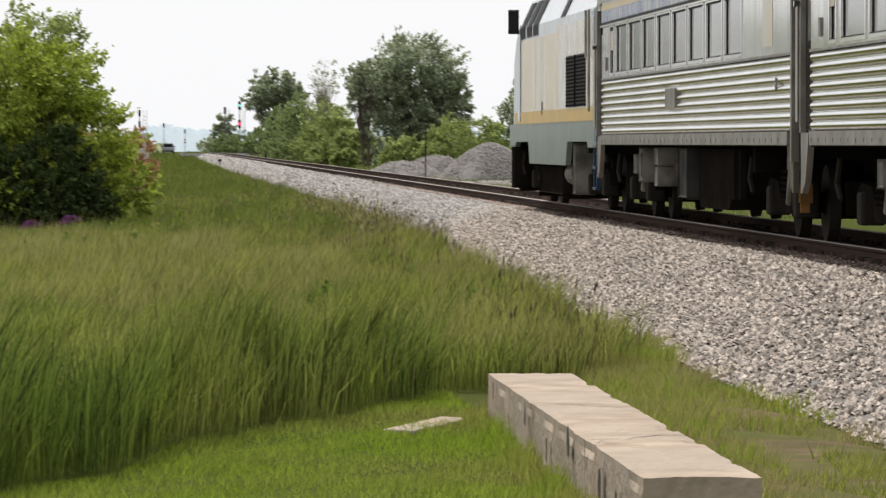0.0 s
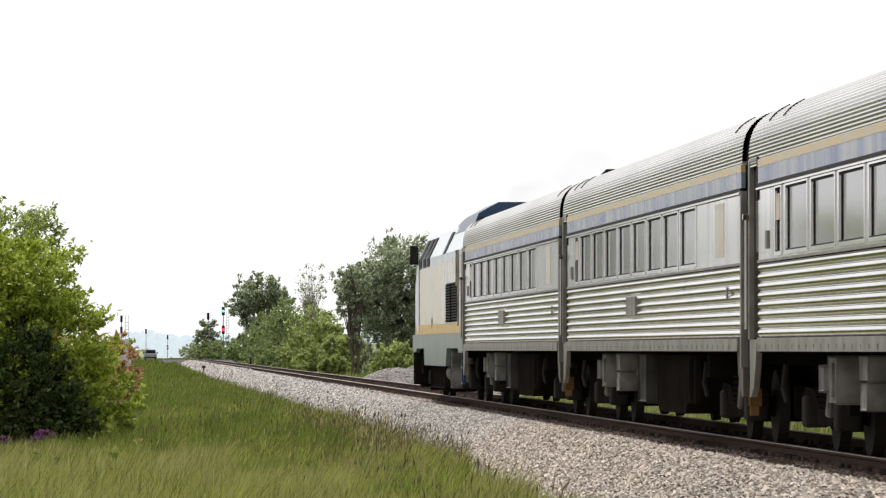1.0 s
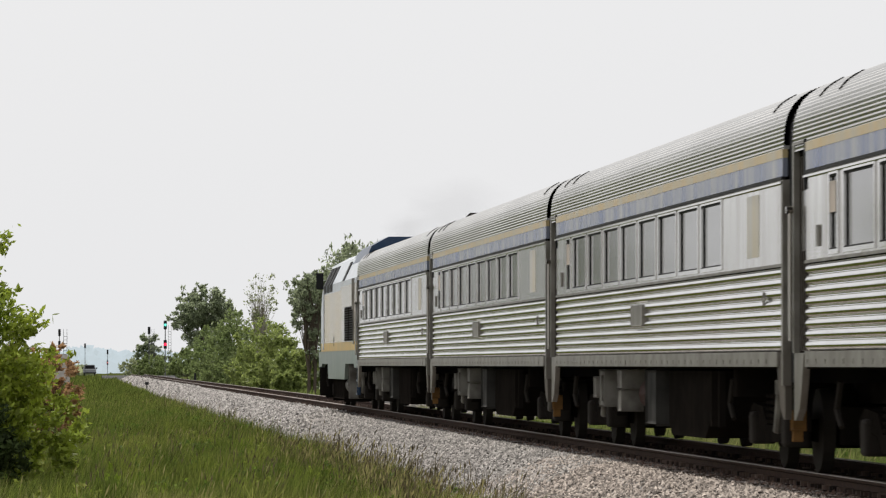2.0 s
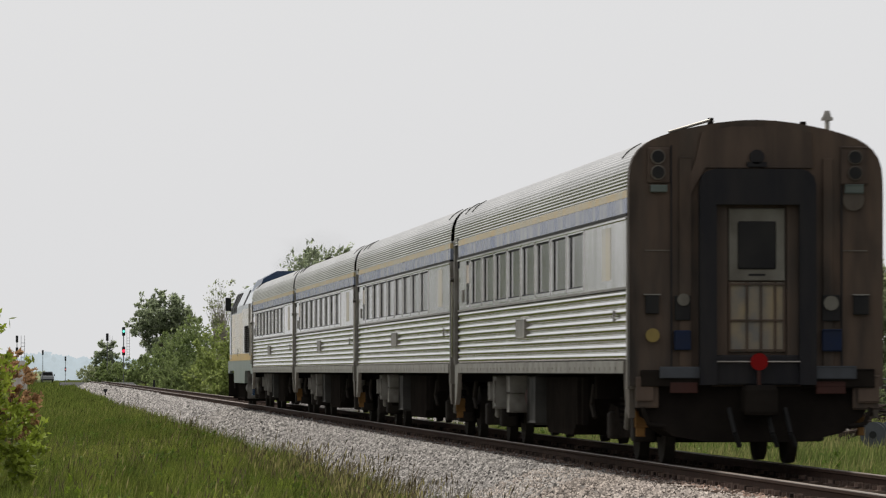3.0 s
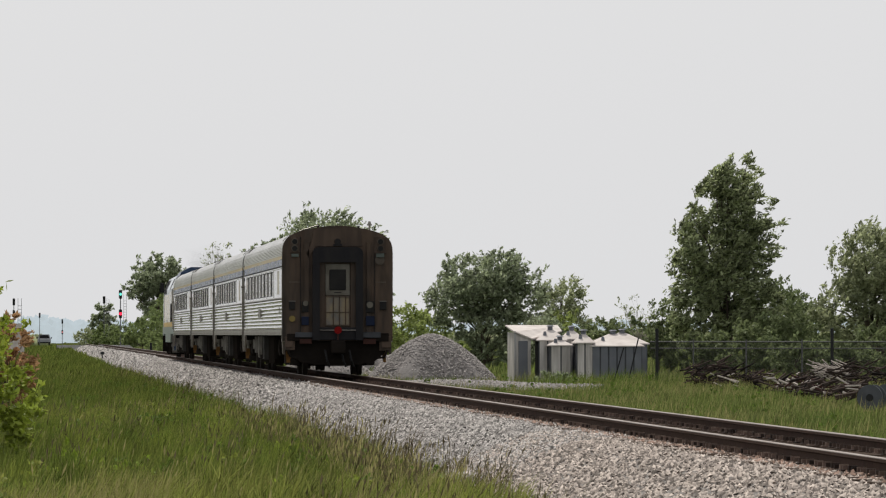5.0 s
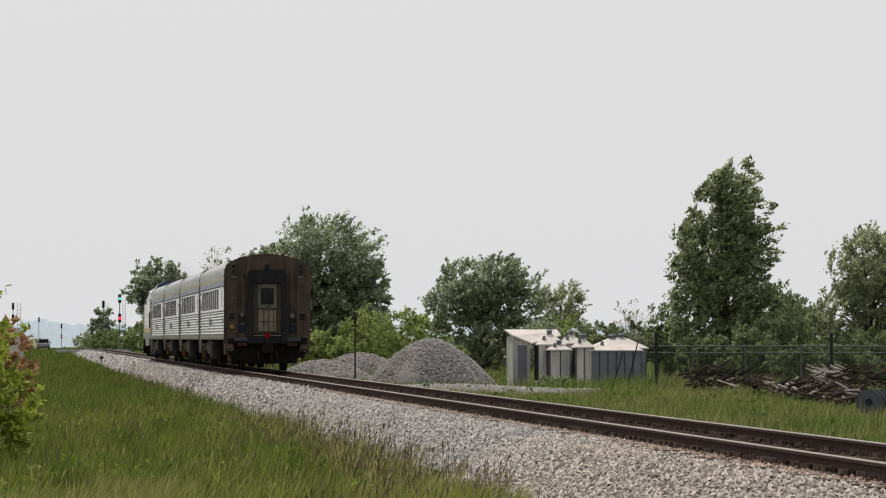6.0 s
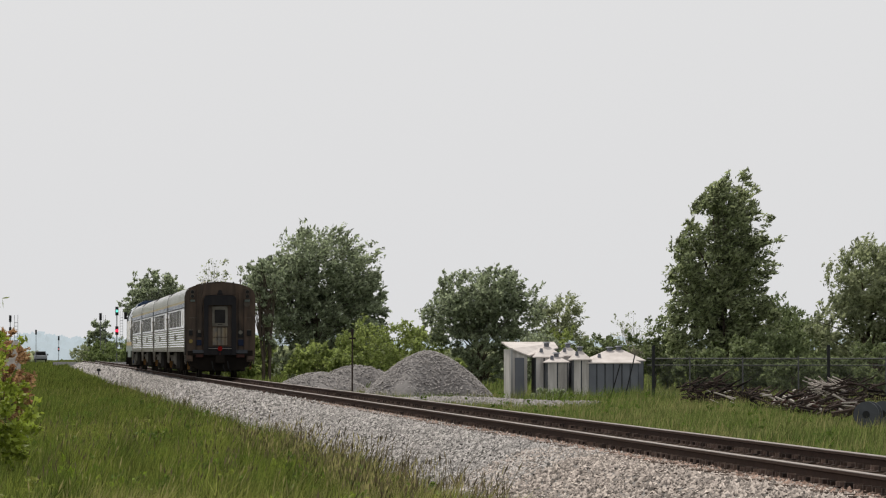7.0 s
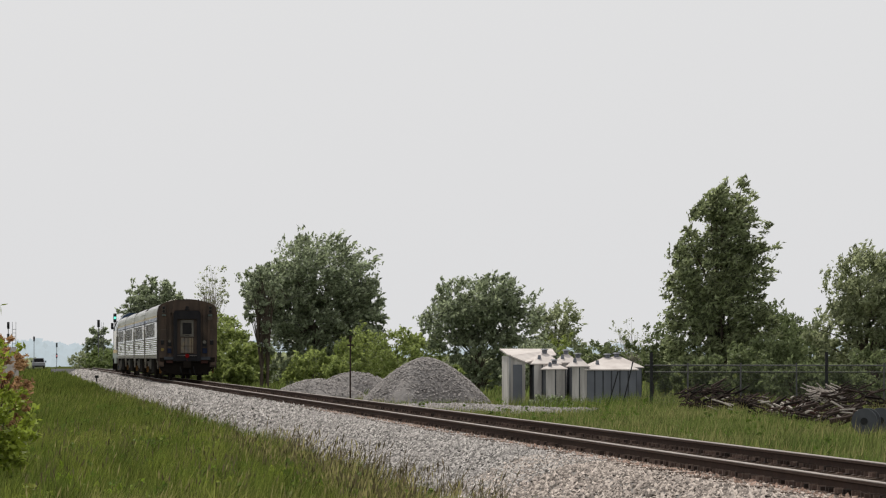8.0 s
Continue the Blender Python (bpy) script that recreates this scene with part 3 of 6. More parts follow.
        tagged(part("seed_stalks", stalk_mesh("seed_stalks", p, h, rng), look_of), "standing stalks with seed heads beside the ballast", "weeds", kind="stuff")
    # broad-leaved herbs among the grass
    for n, x0, x1, y0, y1, leaf in ((120, -1.0, 5.0, 60, 130, "lawn"), (150, -0.8, 5.2, 75, 200, "herb"), (50, -4.0, 4.2, 8, 60, "herb"), (60, 12.5, 27, 90, 178, "herb"), (90, -1.0, 5.0, 62, 110, "herb")):
        p = scatter(n, x0, x1, y0, y1, rng)
        r = 0.12 + 0.2 * rng.random(n)
        me, _ = leaf_mesh("herbs", [(q[0], q[1], q[2] + 0.28, k * 1.3, k * 1.3, k) for q, k in zip(p, r)], n * 60, 0.035, rng, n * 4)
        tagged(part("herbs", me, leaf), "broad-leaved herbs growing among the tall grass", "weeds", kind="stuff")
    # the far verge
    p = scatter(110000, 11.3, 34, 85, 230, rng, lambda x, y: ((x - 16.4) / 4.4) ** 2 + ((y - 184) / 13) ** 2 + 0.3 * np.sin(x * 2) * np.sin(y) > 0.85)
    tagged(part("verge_grass", blade_mesh("verge_grass", p, 0.25, 0.014, 0.7, rng, 0), "verge"), "rough green grass along the far side of the track", "grass", kind="stuff")
    p = scatter(15000, 11.6, 34, 85, 230, rng, lambda x, y: (patch(x * 0.7 + 3, y * 0.35) > -0.1) & (((x - 16.4) / 4.4) ** 2 + ((y - 184) / 13) ** 2 > 1))
    tagged(part("seeding_grass", blade_mesh("seeding_grass", p, 0.42, 0.009, 0.6, rng, 0), "straw"), "tan seeding grass along the far side of the track", "grass", kind="stuff")
    p = scatter(26000, 11.0, 60, 230, 520, rng)
    tagged(part("verge_grass", blade_mesh("verge_grass", p, 0.5, 0.06, 0.6, rng, 0), "verge"), "rough green grass along the far side of the track", "grass", kind="stuff")



def bare_dirt():
    """A thin sheet of dry dirt between kerb and ballast."""
    xs, ys = np.linspace(3.2, 5.4, 12), np.linspace(-18, 6, 60)
    X, Y = np.meshgrid(xs, ys, indexing="ij")
    side = np.minimum(1, np.minimum(X - 3.2, np.minimum(5.4 - X, 6 - Y)) / 0.3)
    Z = ground_z(X, Y) - 0.02 + 0.035 * side + 0.012 * np.sin(X * 7 + Y * 3)
    i, j = np.meshgrid(np.arange(11), np.arange(59), indexing="ij")
    a = (i * 60 + j).ravel()
    ob = part("bare_dirt", smooth(fast_mesh("bare_dirt", np.stack([X, Y, Z], 2).reshape(-1, 3), np.stack([a, a + 60, a + 61, a + 1], 1))), "dirt")
    tagged(ob, "dry bare dirt with weeds between the kerb and the ballast", "dirt", kind="structure")


bare_dirt()


# ---- trees ----
def leaf_mesh(name, blobs, n, size, rng, clumps=60, wind=0.55, spray=0.42):
    """Leaves in clumps and on outward twigs near the skin of several ellipsoids (x, y, z, rx, ry, rz)."""
    n, clumps, size = int(n * 0.95), int(clumps * 1.7), size * 0.98
    area = np.array([b[3] * b[4] + b[3] * b[5] + b[4] * b[5] for b in blobs])
    per = np.maximum((clumps * area / area.sum()).astype(int), 4)
    cs, rs, outs = [], [], []
    for b, k in zip(blobs, per):
        d = rng.normal(size=(k, 3))
        d /= np.linalg.norm(d, axis=1)[:, None]
        rad = 0.30 + 0.68 * rng.random((k, 1)) ** 0.5
        cs.append(np.array(b[:3]) + d * rad * np.array(b[3:]))
        rs.append(min(b[3:]) * (0.12 + 0.15 * rng.random(k)))
        outs.append(d)
    cs, rs, outs = np.concatenate(cs), np.concatenate(rs), np.concatenate(outs)
    m = int(n * (1 - spray))
    pick = rng.choice(len(cs), m, p=rs ** 2 / (rs ** 2).sum())
    d = rng.normal(size=(m, 3))
    d /= np.linalg.norm(d, axis=1)[:, None]
    c = cs[pick] + d * (rs[pick] * rng.random(m) ** 0.45)[:, None] * np.array([1.15, 1.15, 0.8])
    # twigs: a dozen leaves along each line
    q = (n - m) // 12
    pick = rng.integers(0, len(cs), q)
    way = outs[pick] * (1.1 - 0.35 * wind) + rng.normal(size=(q, 3)) * (0.45 - 0.12 * wind) + np.array([wind, 0, 0.2 + 0.4 * wind])
    way /= np.linalg.norm(way, axis=1)[:, None]
    start = cs[pick] + rng.normal(size=(q, 3)) * (rs[pick] * 0.45)[:, None]
    ln = rs[pick] * (0.7 + 1.0 * rng.random(q)) * (0.7 + wind * 0.32)
    f = rng.random((q, 12, 1))
    tw = (start[:, None] + way[:, None] * f * ln[:, None, None] + rng.normal(size=(q, 12, 3)) * size * 0.55).reshape(-1, 3)
    c = np.concatenate([c, tw])
    n = len(c)
    a = rng.normal(size=(n, 3))
    a[m:] += np.repeat(way, 12, axis=0) * 1.6
    a /= np.linalg.norm(a, axis=1)[:, None]
    t = rng.normal(size=(n, 3))
    b = np.cross(a, t)
    b /= np.linalg.norm(b, axis=1)[:, None]
    s = (size * (0.6 + 0.8 * rng.random(n)))[:, None]
    long = np.where(np.arange(n) >= m, 1 + 0.45 * wind, 1.0)[:, None]
    v = np.stack([c - a * s * long, c + b * s * 0.55, c + a * s * long, c - b * s * 0.55], 1).reshape(-1, 3)
    i = np.arange(n) * 4
    return fast_mesh(name, v, np.stack([i, i + 1, i + 2, i + 3], 1)), cs


def tree(label, x, y, blobs, n, size, leaf, category="tree", group="", trunk=0.16, clumps=60, seed=1, limbs=14, base=None, stems=1, bark="bark", wind=0.55, spray=0.42):
    """blobs are ellipsoids relative to the foot of the trunk."""
    rng = np.random.default_rng(seed)
    z = float(ground_z(x, y)) if base is None else base
    t = thing("tree" if category == "tree" else "bush", label, category, group, pose(x, y, z))
    me, cs = leaf_mesh("crown", blobs, n, size, rng, clumps, wind, spray)
    top = max(b[2] for b in blobs)
    b = Build()
    for k in range(stems):
        ox = (k - (stems - 1) / 2) * trunk * 3
        pts = [Vector((ox, 0, -0.1))]
        for j in range(1, 6):
            f = j / 5
            pts.append(Vector((ox * (1 + f) + rng.normal() * 0.05 * top * f * 0.5, rng.normal() * 0.04 * top * f, top * f)))
        for j in range(5):
            b.tube(pts[j], pts[j + 1], trunk * (1 - 0.17 * j), trunk * (1 - 0.17 * (j + 1)), 7, caps=j == 0)
        for c in cs[rng.permutation(len(cs))[:limbs]]:
            f = min(max(c[2] / top * 0.6, 0.15), 0.9)
            s = pts[int(f * 5)]
            mid = (s + Vector(c)) / 2 + Vector((0, 0, 0.12 * top * 0.5))
            b.tube(s, mid, trunk * 0.35, trunk * 0.2, 5, caps=False)
            b.tube(mid, Vector(c), trunk * 0.2, trunk * 0.06, 5, caps=False)
    part("trunk", b, bark, t, "grey-brown trunk and limbs")
    part("crown", me, leaf, t)
    return t


def trees():
    # bush beside the line, with a taller tree behind it
    blobs = [(0.7, 0, 3.6, 1.0, 1.2, 1.15), (1.2, 0, 2.3, 1.1, 1.2, 1.2), (1.95, -0.1, 1.2, 0.85, 1.0, 0.85), (-0.6, 0, 3.3, 1.5, 1.4, 1.5), (-2.0, 0.3, 2.5, 1.5, 1.4, 1.8), (-0.2, -0.6, 1.2, 2.3, 1.2, 1.2), (-2.7, 0, 1.2, 0.9, 1.0, 1.2)]
    tree("large rounded bush with fresh yellow-green leaves", -2.55, 78, blobs, 86000, 0.052, "leaf_lit", "bush", trunk=0.08, clumps=560, seed=21, limbs=30, stems=4)
    # added dark leaf mass; the bush's inner shade is painted into it
    tree("dark leaves added for the shaded hollow of the rounded bush", -2.1, 76.6, [(0, 0, 1.35, 1.1, 0.75, 1.35), (-1.0, 0.2, 1.1, 0.9, 0.7, 1.1), (0.75, 0.1, 0.8, 0.7, 0.7, 0.8)], 26000, 0.05, "leaf_core", "bush", trunk=0.04, clumps=220, seed=24, stems=3)
    blobs = [(0, 0, 4.7, 1.25, 1.2, 1.2), (-0.6, 0, 3.6, 1.3, 1.2, 1.3)]
    tree("green leafy tree standing behind the rounded bush", -2.9, 96, blobs, 11935, 0.055, "leaf", trunk=0.13, clumps=110, seed=22)
    blobs = [(0.1, 0, 1.5, 0.5, 0.6, 1.25), (-0.7, 0.5, 1.6, 0.8, 0.7, 1.3), (-2.0, 1, 1.4, 1.2, 0.8, 1.3)]
    tree("rusty brown dry bush beside the grass", -0.3, 125, blobs, 22000, 0.05, "leaf_brown", "bush", trunk=0.04, clumps=120, seed=23, stems=3)
    # right of the line, from near to far
    blobs = [(0.35, 0, 8.85, 1.15, 1.1, 1.2), (-0.4, 0, 7.6, 1.4, 1.4, 1.6), (0.8, 0, 7.4, 1.3, 1.3, 1.5), (-0.9, 0, 5.8, 1.7, 1.6, 1.7), (0.8, 0, 5.6, 1.45, 1.5, 1.5), (-1.7, 0, 4.4, 1.3, 1.3, 1.4), (0.2, 0, 4.0, 1.9, 1.8, 1.6), (0.5, 0, 2.6, 1.9, 1.8, 1.5), (-1.4, 0, 2.6, 1.5, 1.5, 1.5)]
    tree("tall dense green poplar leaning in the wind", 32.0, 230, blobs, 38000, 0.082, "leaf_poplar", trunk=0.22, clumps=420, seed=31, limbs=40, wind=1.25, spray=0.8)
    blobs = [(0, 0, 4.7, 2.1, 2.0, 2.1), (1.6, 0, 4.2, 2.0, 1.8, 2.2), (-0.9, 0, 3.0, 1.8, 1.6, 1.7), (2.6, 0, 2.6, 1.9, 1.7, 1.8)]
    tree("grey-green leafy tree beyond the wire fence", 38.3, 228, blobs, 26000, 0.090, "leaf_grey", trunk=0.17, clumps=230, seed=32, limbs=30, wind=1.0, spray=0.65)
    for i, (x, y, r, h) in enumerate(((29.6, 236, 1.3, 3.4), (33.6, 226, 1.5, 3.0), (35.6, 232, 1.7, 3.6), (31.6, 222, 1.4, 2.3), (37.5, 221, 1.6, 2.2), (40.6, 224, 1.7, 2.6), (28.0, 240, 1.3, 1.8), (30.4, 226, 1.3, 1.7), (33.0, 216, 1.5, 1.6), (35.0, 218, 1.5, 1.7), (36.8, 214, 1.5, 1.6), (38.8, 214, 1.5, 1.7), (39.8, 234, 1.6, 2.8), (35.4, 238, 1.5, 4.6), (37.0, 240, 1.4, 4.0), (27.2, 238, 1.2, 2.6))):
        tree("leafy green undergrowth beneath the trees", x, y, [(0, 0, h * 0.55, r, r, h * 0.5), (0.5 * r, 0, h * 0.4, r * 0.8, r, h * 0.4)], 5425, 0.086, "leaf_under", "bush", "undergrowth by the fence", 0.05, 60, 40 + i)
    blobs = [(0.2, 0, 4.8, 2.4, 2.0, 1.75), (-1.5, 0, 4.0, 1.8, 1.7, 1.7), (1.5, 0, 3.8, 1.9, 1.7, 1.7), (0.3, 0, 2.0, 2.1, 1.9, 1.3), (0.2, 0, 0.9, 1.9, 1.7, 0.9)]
    tree("green round-crowned tree behind the gravel heaps", 24.4, 270, blobs, 26000, 0.092, "leaf_hazed", trunk=0.16, clumps=280, seed=33, limbs=30, wind=0.9, spray=0.6)
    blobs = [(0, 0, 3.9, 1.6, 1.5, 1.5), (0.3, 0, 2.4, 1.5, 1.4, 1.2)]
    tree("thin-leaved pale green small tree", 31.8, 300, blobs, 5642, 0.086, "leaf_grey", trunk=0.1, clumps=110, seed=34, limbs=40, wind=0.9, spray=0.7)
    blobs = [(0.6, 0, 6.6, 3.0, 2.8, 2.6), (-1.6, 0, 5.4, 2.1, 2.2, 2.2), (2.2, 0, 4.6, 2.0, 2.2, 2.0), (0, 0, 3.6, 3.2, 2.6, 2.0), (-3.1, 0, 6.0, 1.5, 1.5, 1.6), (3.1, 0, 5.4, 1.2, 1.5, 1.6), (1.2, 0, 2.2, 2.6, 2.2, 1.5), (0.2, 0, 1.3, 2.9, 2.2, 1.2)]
    tree("large dark green broad-crowned tree by the track", 17.4, 300, blobs, 46000, 0.104, "leaf_hazed", trunk=0.28, clumps=500, seed=35, limbs=40, wind=0.9, spray=0.6)
    blobs = [(0.1, 0, 6.0, 1.1, 1.0, 1.3), (-0.5, 0, 4.9, 0.8, 0.8, 1.0), (0.2, 0, 3.2, 0.6, 0.6, 1.2)]
    tree("slender sparse tree beside the broad dark tree", 14.2, 292, blobs, 5200, 0.09, "leaf_hazed", trunk=0.11, clumps=60, seed=36, limbs=40, stems=2)
    blobs = [(0, 0, 6.6, 1.3, 1.2, 2.6)]
    tree("nearly bare shrub with thin pale twigs", 30.2, 250, [(0, 0, 2.4, 1.3, 1.0, 1.5), (-0.8, 0, 1.8, 0.8, 0.8, 1.2)], 900, 0.06, "leaf_grey", "bush", trunk=0.04, clumps=60, seed=41, limbs=40, stems=4, bark="bark_pale")
    tree("small leafy weed clump before the sheds", 19.6, 188, [(0, 0, 0.3, 0.7, 0.6, 0.35), (0.6, 0, 0.22, 0.5, 0.5, 0.25)], 1612, 0.056, "leaf_hazed", "bush", trunk=0.02, clumps=40, seed=42)
    tree("nearly bare pale tree with thin upright twigs", 14.7, 382, blobs, 700, 0.10, "leaf_grey", trunk=0.06, clumps=90, seed=37, limbs=45, stems=3, bark="bark_pale")
    for i, (x, y, r, h, lf) in enumerate(((15.6, 268, 1.2, 2.2, "leaf"), (18.6, 272, 1.5, 3.6, "leaf"), (20.6, 276, 1.5, 3.3, "leaf"), (22.4, 284, 1.5, 3.4, "leaf"),
                                          (26.6, 262, 1.4, 2.8, "leaf_hazed"), (28.4, 268, 1.5, 2.8, "leaf"), (19.0, 240, 0.8, 1.6, "leaf"), (16.9, 262, 0.9, 2.0, "leaf"), (21.2, 252, 1.0, 1.7, "leaf"))):
        tree("bushy yellow-green shrub behind the gravel heaps", x, y, [(0, 0, h * 0.55, r, r, h * 0.48), (-0.5 * r, 0, h * 0.4, r * 0.8, r, h * 0.38)], 4882, 0.086, lf, "bush", "shrubs by the track", 0.05, 60, 60 + i)
    # hedge row towards the signals
    for i, (x, y, r, h, lf) in enumerate(((13.9, 335, 1.8, 4.2, "leaf"), (14.1, 365, 2.1, 5.2, "leaf"), (14.0, 400, 2.4, 6.4, "leaf_hedge"), (14.4, 440, 2.4, 6.4, "leaf_hedge"), (14.0, 480, 2.2, 5.4, "leaf_hedge"),
                                          (13.4, 345, 1.1, 2.0, "leaf"), (14.6, 318, 1.5, 3.0, "leaf"), (13.6, 312, 0.9, 1.5, "leaf"), (13.2, 385, 1.2, 2.3, "leaf_hedge"), (13.0, 430, 1.3, 2.6, "leaf_hedge"), (12.7, 715, 1.9, 3.0, "leaf_hedge"), (12.3, 770, 2.0, 3.2, "leaf_hedge"), (12.0, 835, 2.0, 3.0, "leaf_grey"), (11.9, 905, 2.2, 3.2, "leaf_grey"), (14.2, 520, 2.2, 4.8, "leaf_hedge"), (14.0, 590, 2.2, 3.6, "leaf_hedge"), (14.5, 680, 2.4, 3.6, "leaf_hedge"))):
        tree("rounded green hedge bush along the track", x, y, [(0, 0, h * 0.6, r, r, h * 0.42), (0.5 * r, 0, h * 0.42, r * 0.8, r, h * 0.38), (-0.5 * r, 0, h * 0.36, r * 0.75, r, h * 0.34)], 5642, 0.118, lf, "bush", "hedge along the track", 0.07, 70, 80 + i)
    blobs = [(0, 0, 8.4, 3.0, 2.8, 2.2), (-2.0, 0, 7.2, 1.9, 1.8, 1.7), (2.1, 0, 7.6, 2.2, 2.0, 1.7), (0, 0, 5.6, 2.4, 2.2, 2.2)]
    tree("dark round-headed tree behind the hedge and signal", 14.9, 560, blobs, 13020, 0.172, "leaf_hazed", trunk=0.25, clumps=160, seed=38, limbs=30)
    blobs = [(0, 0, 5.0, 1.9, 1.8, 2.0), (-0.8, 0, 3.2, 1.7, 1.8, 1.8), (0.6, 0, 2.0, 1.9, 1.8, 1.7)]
    tree("dark spiky tree far along the track", 12.9, 790, blobs, 6510, 0.172, "leaf_hazed", trunk=0.16, clumps=60, seed=39)
    # row out of view, added for its reflection in the coach windows
    for i, (x, y, h) in enumerate(((-20.5, 338, 14.0), (-24.0, 380, 15.0), (-27.5, 430, 16.0), (-31.0, 500, 17.5), (-35.0, 590, 19.5))):
        tree("tall leafy green tree out of view, mirrored in the coaches", x, y, [(0, 0, h * 0.6, 3.4, 9, h * 0.4), (0.4, 4, h * 0.33, 3.4, 9, h * 0.32)], 7000, 0.45, "leaf_hedge", "tree", "trees across the field", 0.2, 80, 130 + i)
    for i, (x, y, h) in enumerate(((-2.2, 150, 2.6), (-3.2, 170, 3.2), (-2.6, 210, 2.6), (-4.2, 250, 3.0))):
        tree("green bush along the verge", x, y, [(0, 0, h * 0.55, 1.3, 1.4, h * 0.48)], 4882, 0.071, "leaf", "bush", "bushes on the verge", 0.05, 60, 110 + i)


trees()
grasses()


def far_woods():
    # the last two rows glow in the haze colours; no lamp stands there
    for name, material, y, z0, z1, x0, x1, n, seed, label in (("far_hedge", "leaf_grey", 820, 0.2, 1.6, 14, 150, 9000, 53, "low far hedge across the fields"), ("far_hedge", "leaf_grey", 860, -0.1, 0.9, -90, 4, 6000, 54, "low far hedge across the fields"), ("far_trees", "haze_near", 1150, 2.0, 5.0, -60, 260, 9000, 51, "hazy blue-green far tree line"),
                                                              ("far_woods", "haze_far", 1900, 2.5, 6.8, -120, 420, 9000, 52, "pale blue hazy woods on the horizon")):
        rng = np.random.default_rng(seed)
        x = x0 + (x1 - x0) * rng.random(n)
        top = z0 + (z1 - z0) * (0.5 + 0.3 * np.sin(x * 0.11 + seed) + 0.2 * np.sin(x * 0.37))
        z = -1 + (top + 1) * rng.random(n) ** 0.7
        c = np.stack([x, y + 20 * rng.random(n), z], 1)
        s = 0.5 + 0.9 * rng.random(n)
        a = rng.random(n) * 2 * np.pi
        d = np.stack([np.cos(a), 0.4 * np.sin(a * 3), np.sin(a)], 1) * s[:, None]
        e = np.stack([-np.sin(a), 0.4 * np.cos(a * 2), np.cos(a)], 1) * s[:, None] * 0.8
        v = np.stack([c - d, c - e, c + d, c + e], 1).reshape(-1, 3)
        i = np.arange(n) * 4
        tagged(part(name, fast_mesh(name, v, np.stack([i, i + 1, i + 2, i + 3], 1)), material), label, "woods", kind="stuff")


far_woods()


# ---- train ----
CAR_L = 25.7
HALF = 1.525
CARS = 26.0
SPEED = 40.75
REAR_AT = 82.7 - 40.75 * 3.5


ROOF = ((1.525, 3.30), (1.522, 3.50), (1.508, 3.63), (1.475, 3.74), (1.42, 3.83), (1.35, 3.90), (1.25, 3.965), (1.10, 4.025), (0.92, 4.08), (0.70, 4.13), (0.45, 4.175), (0.2, 4.203), (0.0, 4.21))


def roof_profile(n=28):
    """Points (x, z) over the roof from one eave to the other, evenly spaced along it."""
    half = [(-x, z) for x, z in ROOF]
    full = half + [(-x, z) for x, z in reversed(half[:-1])]
    run = np.concatenate([[0], np.cumsum([math.dist(a, b) for a, b in zip(full[:-1], full[1:])])])
    at = np.linspace(0, run[-1], n + 1)
    return list(zip(np.interp(at, run, [p[0] for p in full]), np.interp(at, run, [p[1] for p in full])))


def fluted(z0, z1, n, x, depth, side):
    """A fluted strip's outline (x, z) from bottom to top."""
    out = []
    p = (z1 - z0) / n
    for i in range(n):
        for j in range(12):
            f = j / 12
            out.append((side * (x + depth * math.sin(math.pi * f) ** 0.8), z0 + (i + f) * p))
    out.append((side * x, z1))
    return out


WB, WT = 2.25, 3.0
WINDOWS = [(20.22 - 2.155 * i, 1.86) for i in range(8)]


